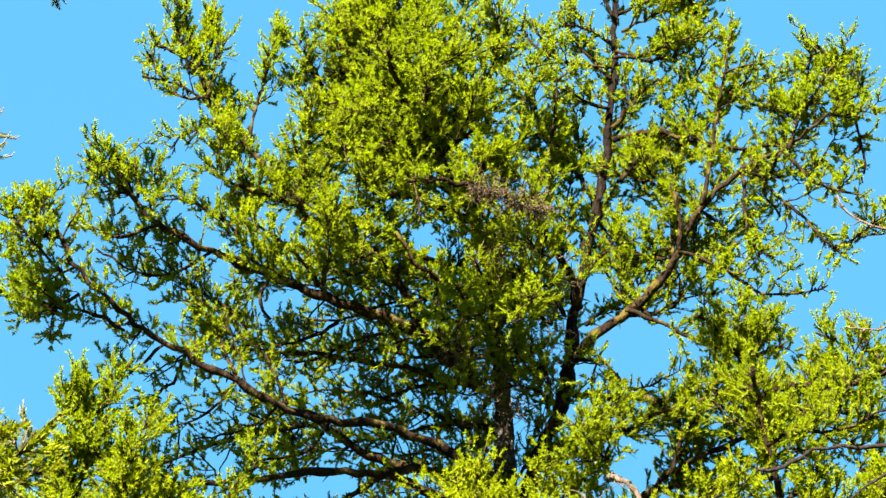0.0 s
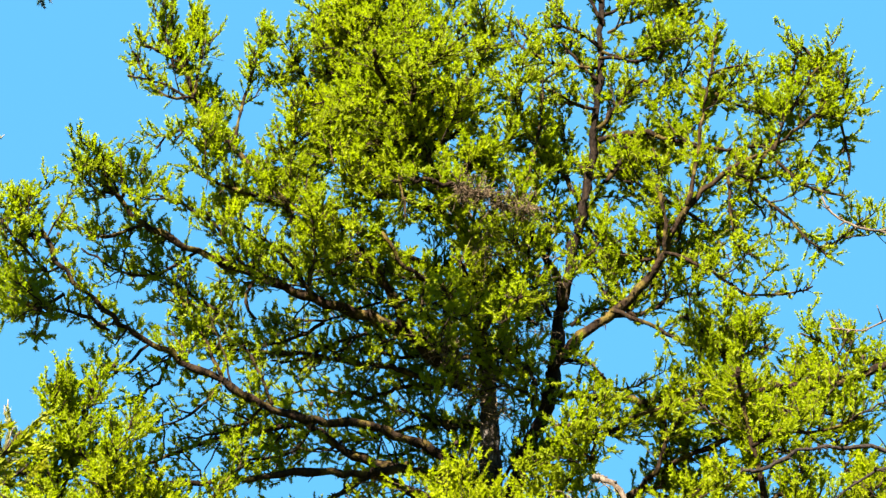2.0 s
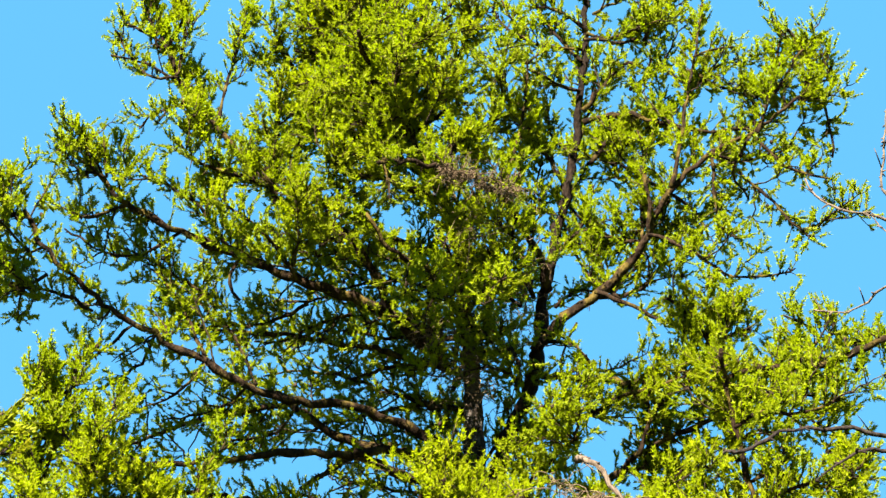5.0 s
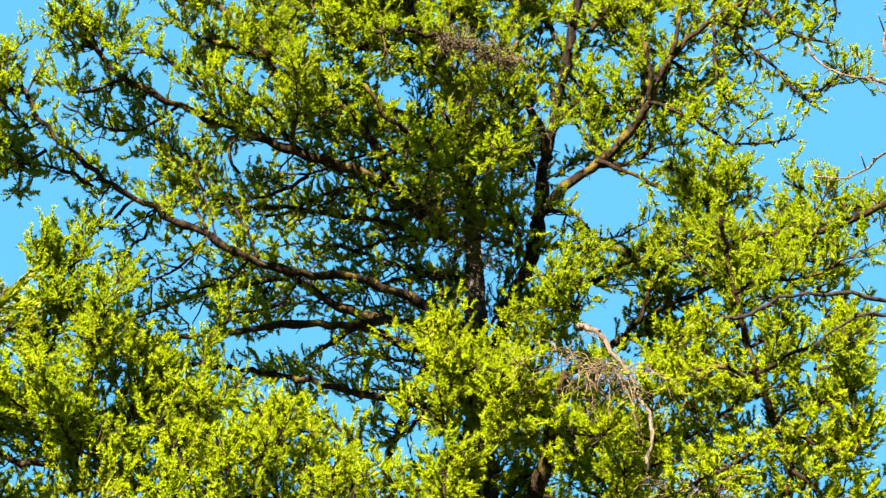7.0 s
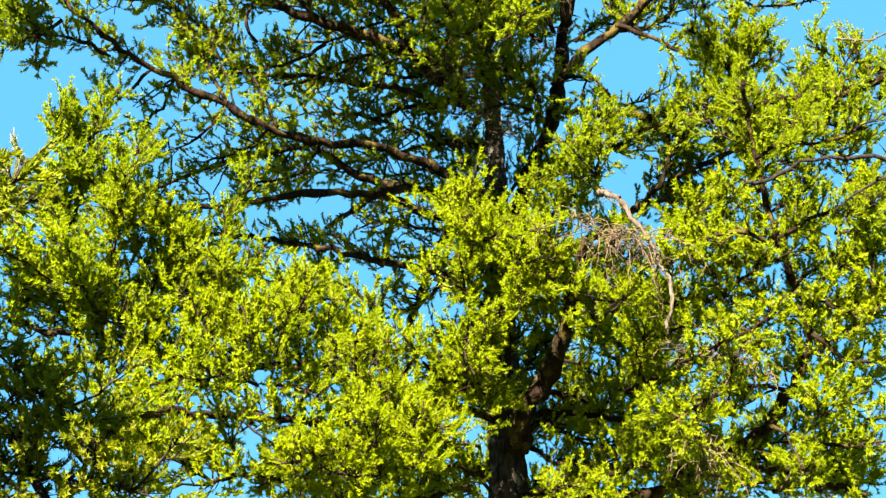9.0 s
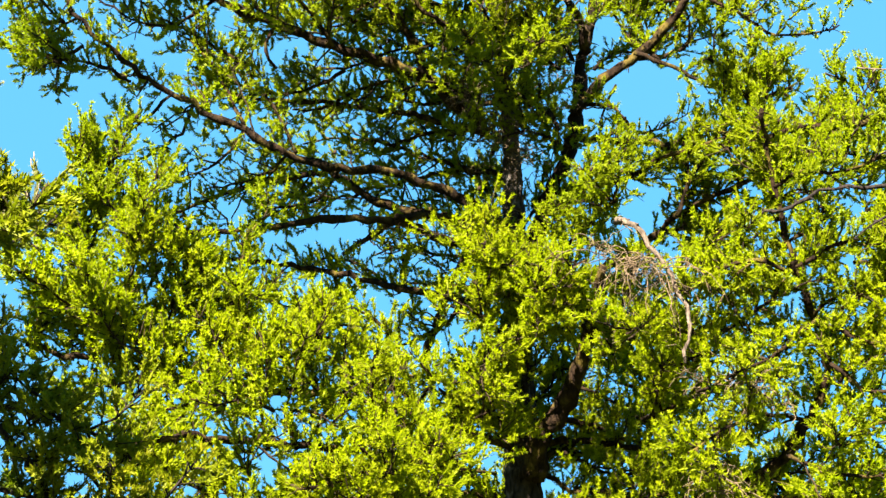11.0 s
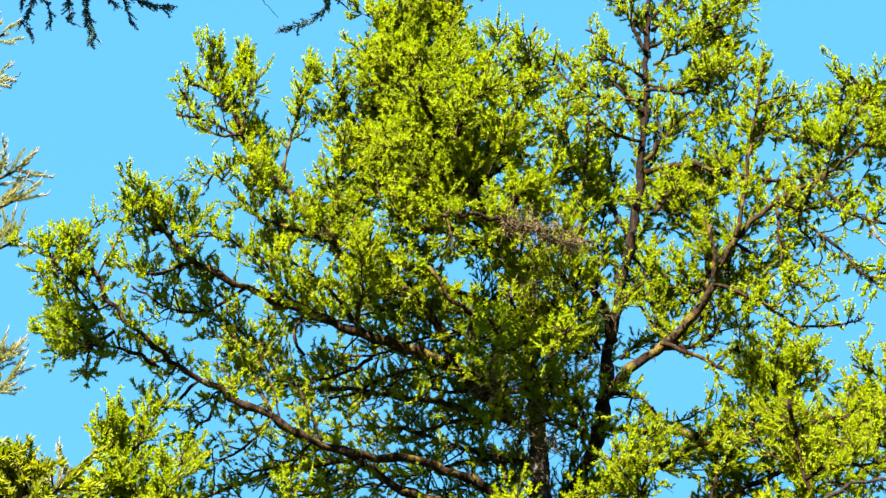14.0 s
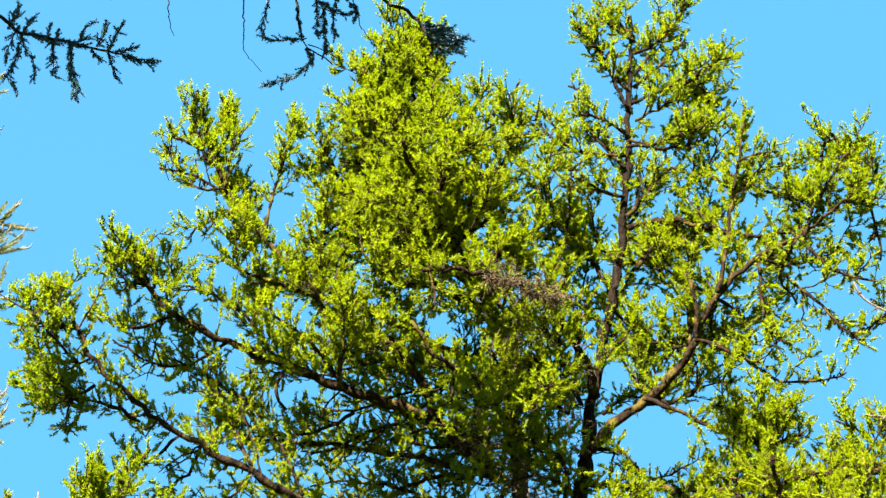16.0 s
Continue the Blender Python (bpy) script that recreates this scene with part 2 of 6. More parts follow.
def limb(tree, points, r0, r1, start=0.3, den=1.0, ln=0.4, up=0.4, side=4.5, back=0.0, bark=bark, leaf=needles, shoots=LARCH_SHOOTS, size=1.0):
    """A limb with its side twigs and their needles. start: where foliage begins along it; den: its density; ln: the twigs' length; up: how far they rise;
    back: how far they turn to the tree's far side."""
    path = smooth_path(points, 0.09)
    n = len(path)
    path[1:-1] += rng.normal(size=(n - 2, 3)) * min(0.010, 0.35 * r0)
    u = np.linspace(0, 1, n)
    radii = 0.85 * (r0 + (r1 - r0) * u**0.8) * (1 + 0.11 * rng.normal(size=n))
    verts, faces = [], []
    tube(path, radii, 9 if r0 > 0.035 else 6, verts, faces, 0.11)
    # stubs and knots along the bare wood
    length = float(np.linalg.norm(np.diff(path, axis=0), axis=1).sum())
    for _ in range(int(length * 16.0)):
        i = int(rng.integers(1, n - 1))
        d = unit(rng.normal(size=3))
        o = path[i] + (path[i + 1] - path[i]) * rng.random()
        k = 0.8 * radii[i] + (rng.uniform(0.03, 0.15) if rng.random() < 0.2 else rng.uniform(0.008, 0.03))
        tube([o, o + d * k * 0.7, o + d * k + np.array((0, 0, -0.006))], [0.009, 0.007, 0.003] if k < 0.06 else [0.006, 0.004, 0.002], 4, verts, faces)
    ob = part("branch", mesh_of("branch", verts, faces), bark, tree)
    if den <= 0:
        return ob
    verts, faces = [], []
    base, way, grow = [], [], []
    # the limb and its lesser branches all carry leafy twigs
    axes = [(path, start, 1.0)]
    for _ in range(int(side * length * (1 - start))):
        s = start + (1 - start) * rng.random()
        i = min(n - 2, int(s * (n - 1)))
        t = unit(path[i + 1] - path[i])
        d = unit(0.6 * t + 0.75 * unit(np.cross(t, rng.normal(size=3))) + np.array((0, back, 0.35 * up)))
        k = 2.1 * ln * rng.uniform(0.5, 1.0) * (1.0 - 0.45 * s)
        o = path[i]
        lift = np.array((0, 0, 0.4 * up)) + 0.2 * rng.normal(size=3)
        q = smooth_path([o, o + d * k * 0.4, o + unit(d + 0.4 * lift) * k * 0.75, o + unit(d + 0.7 * lift) * k], 0.07)
        if any(in_view_gap(v) for v in q[2::2]):
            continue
        q[1:] += rng.normal(size=(len(q) - 1, 3)) * 0.006
        tube(q, np.linspace(min(0.009, 0.6 * r0), 0.003, len(q)), 4, verts, faces)
        axes.append((q, 0.25, 0.8))
    for line, first, share in axes:
        n = len(line)
        run = float(np.linalg.norm(np.diff(line, axis=0), axis=1).sum())
        for _ in range(max(2, int(den * share * 45.0 * min(1.0, ln / 0.30) * run * (1 - first)))):
            s = first + (1 - first) * rng.random() ** 0.9
            i = min(n - 2, int(s * (n - 1)))
            t = unit(line[i + 1] - line[i])
            out = unit(np.cross(t, rng.normal(size=3)))
            d = unit(0.5 * t + 0.8 * out + np.array((0, back, up * rng.uniform(0.1, 1.1))))
            span = 0.74 * max(ln, 0.26) * rng.uniform(0.4, 1.2) * (1.0 - 0.3 * s)
            o = line[i]
            bend = np.array((0, 0, 0.35 * up)) + 0.35 * rng.normal(size=3)
            q = [o, o + d * span * 0.35, o + unit(d + 0.4 * bend) * span * 0.68, o + unit(d + 0.8 * bend) * span]
            if any(in_view_gap(v) for v in (*q[1:], q[3] + np.array((0, 0, 0.06)))):
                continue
            tube([q[0], q[1], q[3]], [0.005, 0.004, 0.0015], 3, verts, faces)
            # plump shoots that turn up to the light: one at the tip, the others set along the twig
            m = max(1, round(span * 14.5))
            for j in range(m):
                f = 0.72 if j == m - 1 else (j + 0.3 + 0.6 * rng.random()) / m
                k = min(2, int(f * 3))
                p = q[k] + (q[k + 1] - q[k]) * (f * 3 - k)
                axis = unit(q[k + 1] - q[k])
                wide = 0.15 if j == m - 1 else rng.uniform(0.3, 1.1)
                base.append(p)
                way.append(axis + wide * unit(np.cross(axis, rng.normal(size=3))) + np.array((0, 0, 0.2 + 0.9 * up)))
                grow.append(size * rng.uniform(0.7, 1.15))
            if rng.random() < 0.07:
                CONE_SPOTS.append((tree, p, up))
    if base:
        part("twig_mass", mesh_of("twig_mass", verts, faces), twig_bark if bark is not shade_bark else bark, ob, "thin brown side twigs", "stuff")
        part("foliage", foliage_mesh("foliage", base, way, grow, shoots), leaf, ob, "soft green needle tufts", "stuff")
    return ob


def brush_bough(tree, points, r0, r1, twigs, leaf, mat):
    """A shaded bough with hanging and rising side twigs, each set with short tufts like a bottle brush. twigs: (points, width of the tufts)."""
    verts, faces = [], []
    path = smooth_path(points, 0.06)
    path[1:-1] += rng.normal(size=(len(path) - 2, 3)) * 0.004
    tube(path, np.linspace(r0, r1, len(path)), 8, verts, faces, 0.10)
    ob = part("branch", mesh_of("branch", verts, faces), mat, tree)
    verts, faces, base, way, grow = [], [], [], [], []
    for pts, wide in twigs:
        line = smooth_path(pts, 0.035)
        line[1:] += rng.normal(size=(len(line) - 1, 3)) * 0.003
        tube(line, np.linspace(0.006, 0.002, len(line)), 4, verts, faces)
        if wide <= 0:
            continue
        for i in range(1, len(line)):
            axis = unit(line[i] - line[i - 1])
            for _ in range(2):
                base.append(line[i - 1] + (line[i] - line[i - 1]) * rng.random() - axis * 0.03)
                way.append(axis + 0.35 * rng.normal(size=3))
                grow.append(wide * rng.uniform(0.62, 0.92))
    part("twig_mass", mesh_of("twig_mass", verts, faces), mat, ob, "thin dark side twigs", "stuff")
    if base:
        part("foliage", foliage_mesh("foliage", base, way, grow, LARCH_SHOOTS), leaf, ob, "needle tufts with blue shade in their colour", "stuff")
    return ob


def dead_spray(tree, points, count, span, fall):
    """Bare grey twigs that hang from a limb, drawn as curving forked threads."""
    path = smooth_path(points, 0.05)
    verts, faces = [], []
    for _ in range(count):
        o = path[int(rng.integers(0, len(path)))] + rng.normal(size=3) * 0.03
        d = unit(rng.normal(size=3) * np.array((1, 0.8, 0.5)) + np.array((0, -0.2, 0.25 - 0.4 * fall)))
        k = span * rng.uniform(0.4, 1.2)
        q = [o, o + d * k * 0.4, o + d * k * 0.75 + np.array((0, 0, -0.18 * k * fall)), o + d * k * 0.95 + np.array((0, 0, -0.65 * k * fall))]
        q = smooth_path(q, 0.07)
        q[1:] += rng.normal(size=(len(q) - 1, 3)) * 0.006
        tube(q, np.linspace(0.0042, 0.0014, len(q)), 4, verts, faces)
        for _ in range(3):
            i = int(rng.integers(1, len(q)))
            e = q[i] + unit(rng.normal(size=3) + np.array((0, 0, -0.8 * fall))) * k * 0.3
            tube([q[i], (q[i] + e) / 2 + rng.normal(size=3) * 0.01, e], [0.0026, 0.002, 0.001], 3, verts, faces)
    return part("dead_twig_mass", mesh_of("dead_twig_mass", verts, faces), dead_bark, tree, "bare grey hanging dead twigs", "stuff")


def trunk(tree, points, r0, r1, mat, label=""):
    path = smooth_path(points, 0.06)
    u = np.linspace(0, 1, len(path))
    flare = 1 + 0.6 * np.exp(-np.maximum(path[:, 2] - path[0, 2], 0) / 0.35)
    verts, faces = [], []
    tube(path, (r0 + (r1 - r0) * u) * flare * (1 + 0.03 * rng.normal(size=len(path))), 28, verts, faces, 0.06)
    return part("trunk", mesh_of("trunk", verts, faces), mat, tree, label)


def pine_shoot(tree, points, r0, r1):
    """A pine bough with upright bristly shoots and pale new candles."""
    path = smooth_path(points, 0.12)
    verts, faces = [], []
    tube(path, np.linspace(r0, r1, len(path)), 7, verts, faces, 0.06)
    ob = part("branch", mesh_of("branch", verts, faces), bark, tree)
    base, way, grow, candles = [], [], [], []
    n = len(path)
    for _ in range(20):
        i = int(n * (0.45 + 0.55 * rng.random() ** 0.6)) - 1
        d = unit(unit(path[-1] - path[-3]) * 0.6 + rng.normal(size=3) * 0.5 + np.array((0, 0, 0.5)))
        o = path[i]
        for k in range(3):
            base.append(o + d * 0.10 * k)
            way.append(d + 0.15 * rng.normal(size=3))
            grow.append(rng.uniform(0.8, 1.1))
        if rng.random() < 0.6:
            tip = o + d * 0.42
            candles.append([tip - d * 0.10, tip - d * 0.03, tip + np.array((0, 0, 0.05))])
    part("foliage", foliage_mesh("foliage", base, way, grow, PINE_SHOOTS), pine_needles, ob, "grey-green bristly pine needles", "stuff")
    for line in candles:
        verts, faces = [], []
        tube(line, [0.007, 0.008, 0.003], 6, verts, faces)
        part("candle", mesh_of("candle", verts, faces), candle_skin, ob)
    return ob


def boughs_round(tree, at, heights, away, spread, reach, **more):
    """Boughs that leave a trunk at the given heights, about the compass angle away (degrees from +x)."""
    for z in heights:
        a = radians(away + rng.uniform(-spread, spread))
        k = reach * rng.uniform(0.7, 1.15)
        c, s = math.cos(a), math.sin(a)
        pts = [(at[0], at[1], z), (at[0] + 0.3 * k * c, at[1] + 0.3 * k * s, z + 0.12 * k), (at[0] + 0.65 * k * c, at[1] + 0.65 * k * s, z + 0.30 * k),
               (at[0] + k * c + 0.1 * rng.normal(), at[1] + k * s, z + 0.5 * k)]
        limb(tree, pts, 0.035, 0.01, **more)


# ---- ground: one sheet to the horizon ----
def build_ground():
    ticks = np.concatenate([-np.geomspace(2500, 12, 26), np.linspace(-11, 25, 37), np.geomspace(26, 2500, 26)])
    verts = [(x, y, 0.12 * noise.noise(Vector((x * 0.25, y * 0.25, 0))) if abs(x) + abs(y) < 80 else 0.0) for y in ticks for x in ticks]
    n = len(ticks)
    faces = [(j * n + i, j * n + i + 1, (j + 1) * n + i + 1, (j + 1) * n + i) for j in range(n - 1) for i in range(n - 1)]
    ob = new("ground", mesh_of("ground", verts, faces))
    ob.data.materials.append(ground_material())
    tagged(ob, "rough green and brown turf under the trees", "ground", kind="structure")


build_ground()

# ---- the great larch ----
larch = thing("larch_tree", (0.45, 10.2, -0.1), "tall many-stemmed larch with bright yellow-green needles in sunshine", "tree")
trunk(larch, [(0.50, 10.2, -0.1), (0.50, 10.2, 1.5), (0.48, 10.2, 2.9), (0.46, 10.2, 3.9), (0.46, 10.2, 4.9), (0.45, 10.2, 5.8), (0.40, 10.2, 6.4), (0.33, 10.2, 6.95)], 0.21, 0.030, trunk_bark, "grey-brown scaly bark")
limb(larch, [(0.18, 10.20, 6.11), (-0.16, 10.11, 6.24), (-0.46, 10.02, 6.33), (-0.88, 9.94, 6.46), (-1.40, 9.85, 6.64), (-1.76, 9.76, 6.77), (-2.17, 9.68, 6.96), (-2.41, 9.59, 7.18), (-2.55, 9.50, 7.49)], 0.065, 0.017, start=.25, den=0.60, back=.8)
limb(larch, [(0.33, 10.20, 5.14), (-0.08, 10.10, 5.36), (-0.46, 10.00, 5.46), (-0.82, 9.90, 5.45), (-1.19, 9.80, 5.53), (-1.50, 9.70, 5.68), (-1.86, 9.60, 5.84), (-2.17, 9.50, 6.00), (-2.40, 9.40, 6.16), (-2.63, 9.30, 6.38), (-2.80, 9.20, 6.65)], 0.050, 0.017, start=.35, den=0.56, back=.8)
limb(larch, [(0.31, 10.30, 5.11), (-0.13, 10.31, 5.21), (-0.56, 10.33, 5.34), (-0.86, 10.34, 5.56), (-0.99, 10.36, 5.59), (-1.47, 10.37, 5.51), (-1.81, 10.39, 5.41), (-2.20, 10.40, 5.27)], 0.056, 0.013, start=.35, den=0.56, back=.8)
limb(larch, [(0.28, 10.20, 4.85), (-0.01, 10.12, 4.94), (-0.38, 10.05, 5.08), (-0.62, 9.97, 5.08), (-0.95, 9.90, 5.05), (-1.26, 9.82, 4.98), (-1.65, 9.75, 4.93), (-2.06, 9.67, 4.88), (-2.34, 9.60, 4.89)], 0.049, 0.012, start=.45, den=0.48, back=.8)
limb(larch, [(0.31, 10.20, 5.09), (-0.13, 10.05, 5.12), (-0.41, 9.90, 5.07)], 0.042, 0.033, den=0.24)
limb(larch, [(0.27, 10.30, 4.49), (-0.31, 10.35, 4.65), (-0.65, 10.40, 4.74), (-1.00, 10.45, 4.85), (-1.47, 10.50, 4.92), (-1.91, 10.55, 5.01), (-2.23, 10.60, 5.11)], 0.039, 0.013, start=.4, den=0.56, back=.8)
limb(larch, [(0.27, 10.30, 5.88), (-0.12, 10.40, 6.03), (-0.39, 10.50, 6.15), (-0.93, 10.60, 6.27), (-1.35, 10.70, 6.36), (-1.77, 10.80, 6.41)], 0.036, 0.014, start=.2, den=0.48, back=.8)
limb(larch, [(-0.26, 11.50, 4.39), (-0.13, 11.10, 4.61), (0.03, 10.70, 4.90), (0.25, 10.30, 5.22)], 0.039, 0.031, den=0.40)
limb(larch, [(-0.91, 11.50, 5.31), (-0.55, 10.90, 5.33), (-0.13, 10.30, 5.27)], 0.027, 0.031, den=0.24)
limb(larch, [(-1.51, 9.60, 6.53), (-1.30, 9.60, 6.59)], 0.017, 0.013, den=0)
limb(larch, [(-1.26, 9.60, 6.12), (-1.35, 9.58, 6.25), (-1.31, 9.57, 6.38), (-1.27, 9.55, 6.46)], 0.013, 0.017, den=0)
limb(larch, [(-2.01, 9.50, 5.87), (-2.12, 9.45, 5.72), (-2.24, 9.40, 5.59), (-2.40, 9.35, 5.53), (-2.53, 9.30, 5.53)], 0.016, 0.008, start=.5, den=1.2, ln=.25)
limb(larch, [(-2.27, 9.40, 5.94), (-2.47, 9.33, 6.04), (-2.70, 9.27, 6.06), (-2.93, 9.20, 6.10)], 0.017, 0.008, start=.2, ln=.3)
limb(larch, [(-2.82, 9.20, 6.55), (-2.98, 9.20, 6.78), (-3.07, 9.20, 7.02)], 0.017, 0.009, start=0, ln=.24, den=1.2, up=.8)
limb(larch, [(-2.67, 9.30, 6.39), (-2.87, 9.35, 6.31), (-3.12, 9.40, 6.20)], 0.013, 0.008, start=.1, ln=.3, den=1)
limb(larch, [(0.22, 10.20, 5.90), (-0.07, 10.07, 6.13), (-0.28, 9.93, 6.44), (-0.45, 9.80, 6.72), (-0.70, 9.67, 6.82), (-0.99, 9.53, 6.90), (-1.11, 9.40, 7.05)], 0.056, 0.022, start=.5, den=1.1, back=.8)
limb(larch, [(0.26, 10.10, 5.77), (0.18, 9.98, 6.04), (0.14, 9.87, 6.31), (0.11, 9.75, 6.44), (-0.02, 9.63, 6.48), (-0.18, 9.52, 6.52), (-0.35, 9.40, 6.74)], 0.047, 0.017, start=.4, den=1.1, back=.8)
limb(larch, [(0.14, 9.90, 6.42), (0.28, 9.73, 6.52), (0.40, 9.57, 6.62), (0.45, 9.40, 6.82)], 0.034, 0.017, start=.3, den=1.3)
limb(larch, [(0.34, 10.40, 6.86), (-0.20, 10.38, 7.06), (-0.75, 10.36, 7.38), (-1.13, 10.33, 7.59), (-1.41, 10.31, 7.75), (-1.66, 10.29, 8.06), (-1.78, 10.27, 8.19), (-1.99, 10.24, 8.50), (-2.20, 10.22, 9.08), (-2.25, 10.20, 9.50)], 0.046, 0.012, start=.3, den=1.3, ln=.34, up=.9, back=.8)
limb(larch, [(-1.62, 10.20, 8.04), (-1.59, 10.20, 8.23), (-1.53, 10.20, 8.57), (-1.47, 10.20, 8.93), (-1.42, 10.20, 9.23)], 0.019, 0.010, start=.25, den=1.5, ln=.24, up=.8)
limb(larch, [(-2.05, 10.20, 8.47), (-2.21, 10.20, 8.59), (-2.40, 10.20, 8.65), (-2.56, 10.20, 8.69)], 0.015, 0.010, start=.2, den=.9, ln=.2)
limb(larch, [(-2.13, 10.20, 8.82), (-2.33, 10.20, 8.95), (-2.49, 10.20, 9.04)], 0.015, 0.010, start=.2, den=.9, ln=.25, up=1)
limb(larch, [(-1.99, 10.20, 8.47), (-1.96, 10.20, 8.94), (-2.05, 10.20, 9.43)], 0.015, 0.010, start=.2, den=.9, ln=.25, up=1)
limb(larch, [(-2.34, 9.55, 7.12), (-2.52, 9.50, 7.24), (-2.70, 9.45, 7.31)], 0.012, 0.006, start=.1, den=1.0, ln=.30, up=.5)
limb(larch, [(-2.36, 9.55, 7.15), (-2.46, 9.50, 7.36), (-2.55, 9.45, 7.50)], 0.012, 0.006, start=.1, den=1.0, ln=.30, up=.5)
limb(larch, [(-2.32, 9.55, 7.12), (-2.34, 9.50, 7.28), (-2.35, 9.45, 7.39)], 0.012, 0.006, start=.1, den=1.0, ln=.30, up=.5)
limb(larch, [(-2.23, 9.55, 7.00), (-2.16, 9.50, 7.15), (-2.10, 9.45, 7.24)], 0.012, 0.006, start=.1, den=1.0, ln=.30, up=.5)
limb(larch, [(-2.38, 9.55, 7.15), (-2.52, 9.50, 7.15), (-2.66, 9.45, 7.09)], 0.012, 0.006, start=.1, den=1.0, ln=.30, up=.5)
limb(larch, [(-1.03, 9.50, 6.88), (-1.06, 9.50, 7.40), (-1.03, 9.50, 7.71), (-1.06, 9.50, 7.98)], 0.022, 0.009, start=.1, den=1.3, ln=.4)
limb(larch, [(-1.03, 9.50, 7.00), (-1.28, 9.43, 7.07), (-1.58, 9.37, 7.14), (-1.79, 9.30, 7.30)], 0.026, 0.009, start=.1, den=1.5, ln=.4)
limb(larch, [(-1.35, 9.50, 6.49), (-1.56, 9.40, 6.77), (-1.81, 9.30, 6.91), (-2.00, 9.20, 6.95)], 0.025, 0.008, start=.2, den=1.3, ln=.35)
limb(larch, [(-0.84, 9.50, 6.24), (-1.00, 9.33, 6.44), (-1.23, 9.17, 6.59), (-1.42, 9.00, 6.64)], 0.025, 0.008, start=.1, den=1.4, ln=.4)
limb(larch, [(0.34, 10.20, 6.96), (0.26, 10.20, 7.27), (-0.00, 10.20, 7.81), (-0.28, 10.20, 8.37), (-0.47, 10.20, 8.84), (-0.57, 10.20, 9.45), (-0.55, 10.20, 10.03)], 0.067, 0.019, start=.15, den=1.6, ln=.45, up=.6)
limb(larch, [(-0.00, 10.20, 7.81), (-0.47, 10.22, 7.94), (-0.76, 10.25, 8.19), (-0.96, 10.28, 8.49), (-1.09, 10.30, 8.81)], 0.038, 0.014, start=.1, den=1.35, ln=.42)
limb(larch, [(-0.14, 10.10, 8.02), (-0.51, 10.07, 8.34), (-0.80, 10.03, 8.73), (-1.00, 10.00, 9.13)], 0.038, 0.014, start=.1, den=1.35, ln=.42)
limb(larch, [(-0.28, 10.10, 8.36), (-0.52, 10.10, 8.95), (-0.77, 10.10, 9.44), (-0.85, 10.10, 9.79)], 0.035, 0.015, start=.1, den=1.45, ln=.38, up=.9)
limb(larch, [(-0.05, 10.10, 7.80), (0.15, 10.00, 8.23), (0.39, 9.90, 8.55), (0.54, 9.80, 8.88)], 0.038, 0.014, start=.1, den=1.35, ln=.42)
limb(larch, [(-0.18, 10.10, 8.24), (-0.03, 10.03, 8.71), (0.17, 9.97, 9.13), (0.22, 9.90, 9.33)], 0.039, 0.015, start=.1, den=1.35, ln=.42)
limb(larch, [(-0.37, 10.10, 8.77), (-0.27, 10.07, 9.22), (-0.22, 10.03, 9.63), (-0.24, 10.00, 9.86)], 0.030, 0.015, start=.1, den=1.45, ln=.38, up=.9)
limb(larch, [(0.13, 10.10, 7.53), (0.41, 9.93, 7.74), (0.68, 9.77, 7.84), (0.73, 9.60, 8.16)], 0.036, 0.014, start=.1, den=1.5, ln=.42)
limb(larch, [(-0.00, 9.80, 7.46), (-0.35, 9.50, 8.12), (-0.43, 9.20, 8.24)], 0.036, 0.018, start=.1, den=1.6, ln=.45)
limb(larch, [(0.17, 9.70, 7.19), (-0.04, 9.50, 7.59), (-0.12, 9.30, 7.82), (-0.03, 9.10, 8.16)], 0.035, 0.017, start=.2, den=1.5, ln=.42)
limb(larch, [(0.26, 10.00, 7.16), (-0.18, 9.80, 7.26), (-0.53, 9.60, 7.20), (-0.69, 9.40, 7.28)], 0.035, 0.017, start=.1, den=1.6, ln=.45)
limb(larch, [(-0.98, 10.50, 8.65), (-0.97, 10.55, 8.10), (-1.06, 10.60, 7.85)], 0.029, 0.015, start=.0, den=1.3, ln=.4)
limb(larch, [(-0.00, 10.70, 8.11), (-0.54, 10.77, 8.39), (-0.90, 10.83, 8.33), (-1.04, 10.90, 8.08)], 0.030, 0.015, start=.0, den=1.3, ln=.42)
limb(larch, [(0.41, 9.80, 6.55), (0.33, 9.60, 6.93), (0.25, 9.40, 7.11), (0.34, 9.20, 7.39)], 0.034, 0.013, start=.1, den=1.7, ln=.4)
limb(larch, [(0.53, 10.10, 4.36), (0.58, 10.08, 4.74), (0.68, 10.07, 5.22), (0.82, 10.05, 5.47), (0.91, 10.03, 5.71), (0.96, 10.02, 6.05), (1.06, 10.00, 6.60), (1.18, 9.98, 7.12), (1.32, 9.97, 7.80), (1.41, 9.95, 8.50), (1.47, 9.93, 9.13), (1.51, 9.92, 9.66), (1.53, 9.90, 10.09)], 0.083, 0.018, start=.5, den=.42, ln=.3, back=.8, bark=stem_bark)
limb(larch, [(0.91, 10.00, 5.89), (1.15, 9.90, 6.12), (1.46, 9.80, 6.34), (1.75, 9.70, 6.66), (1.95, 9.60, 7.04), (2.29, 9.50, 7.33), (2.59, 9.40, 7.46), (3.00, 9.30, 7.75)], 0.052, 0.014, start=.5, den=.85, ln=.38, back=.8)
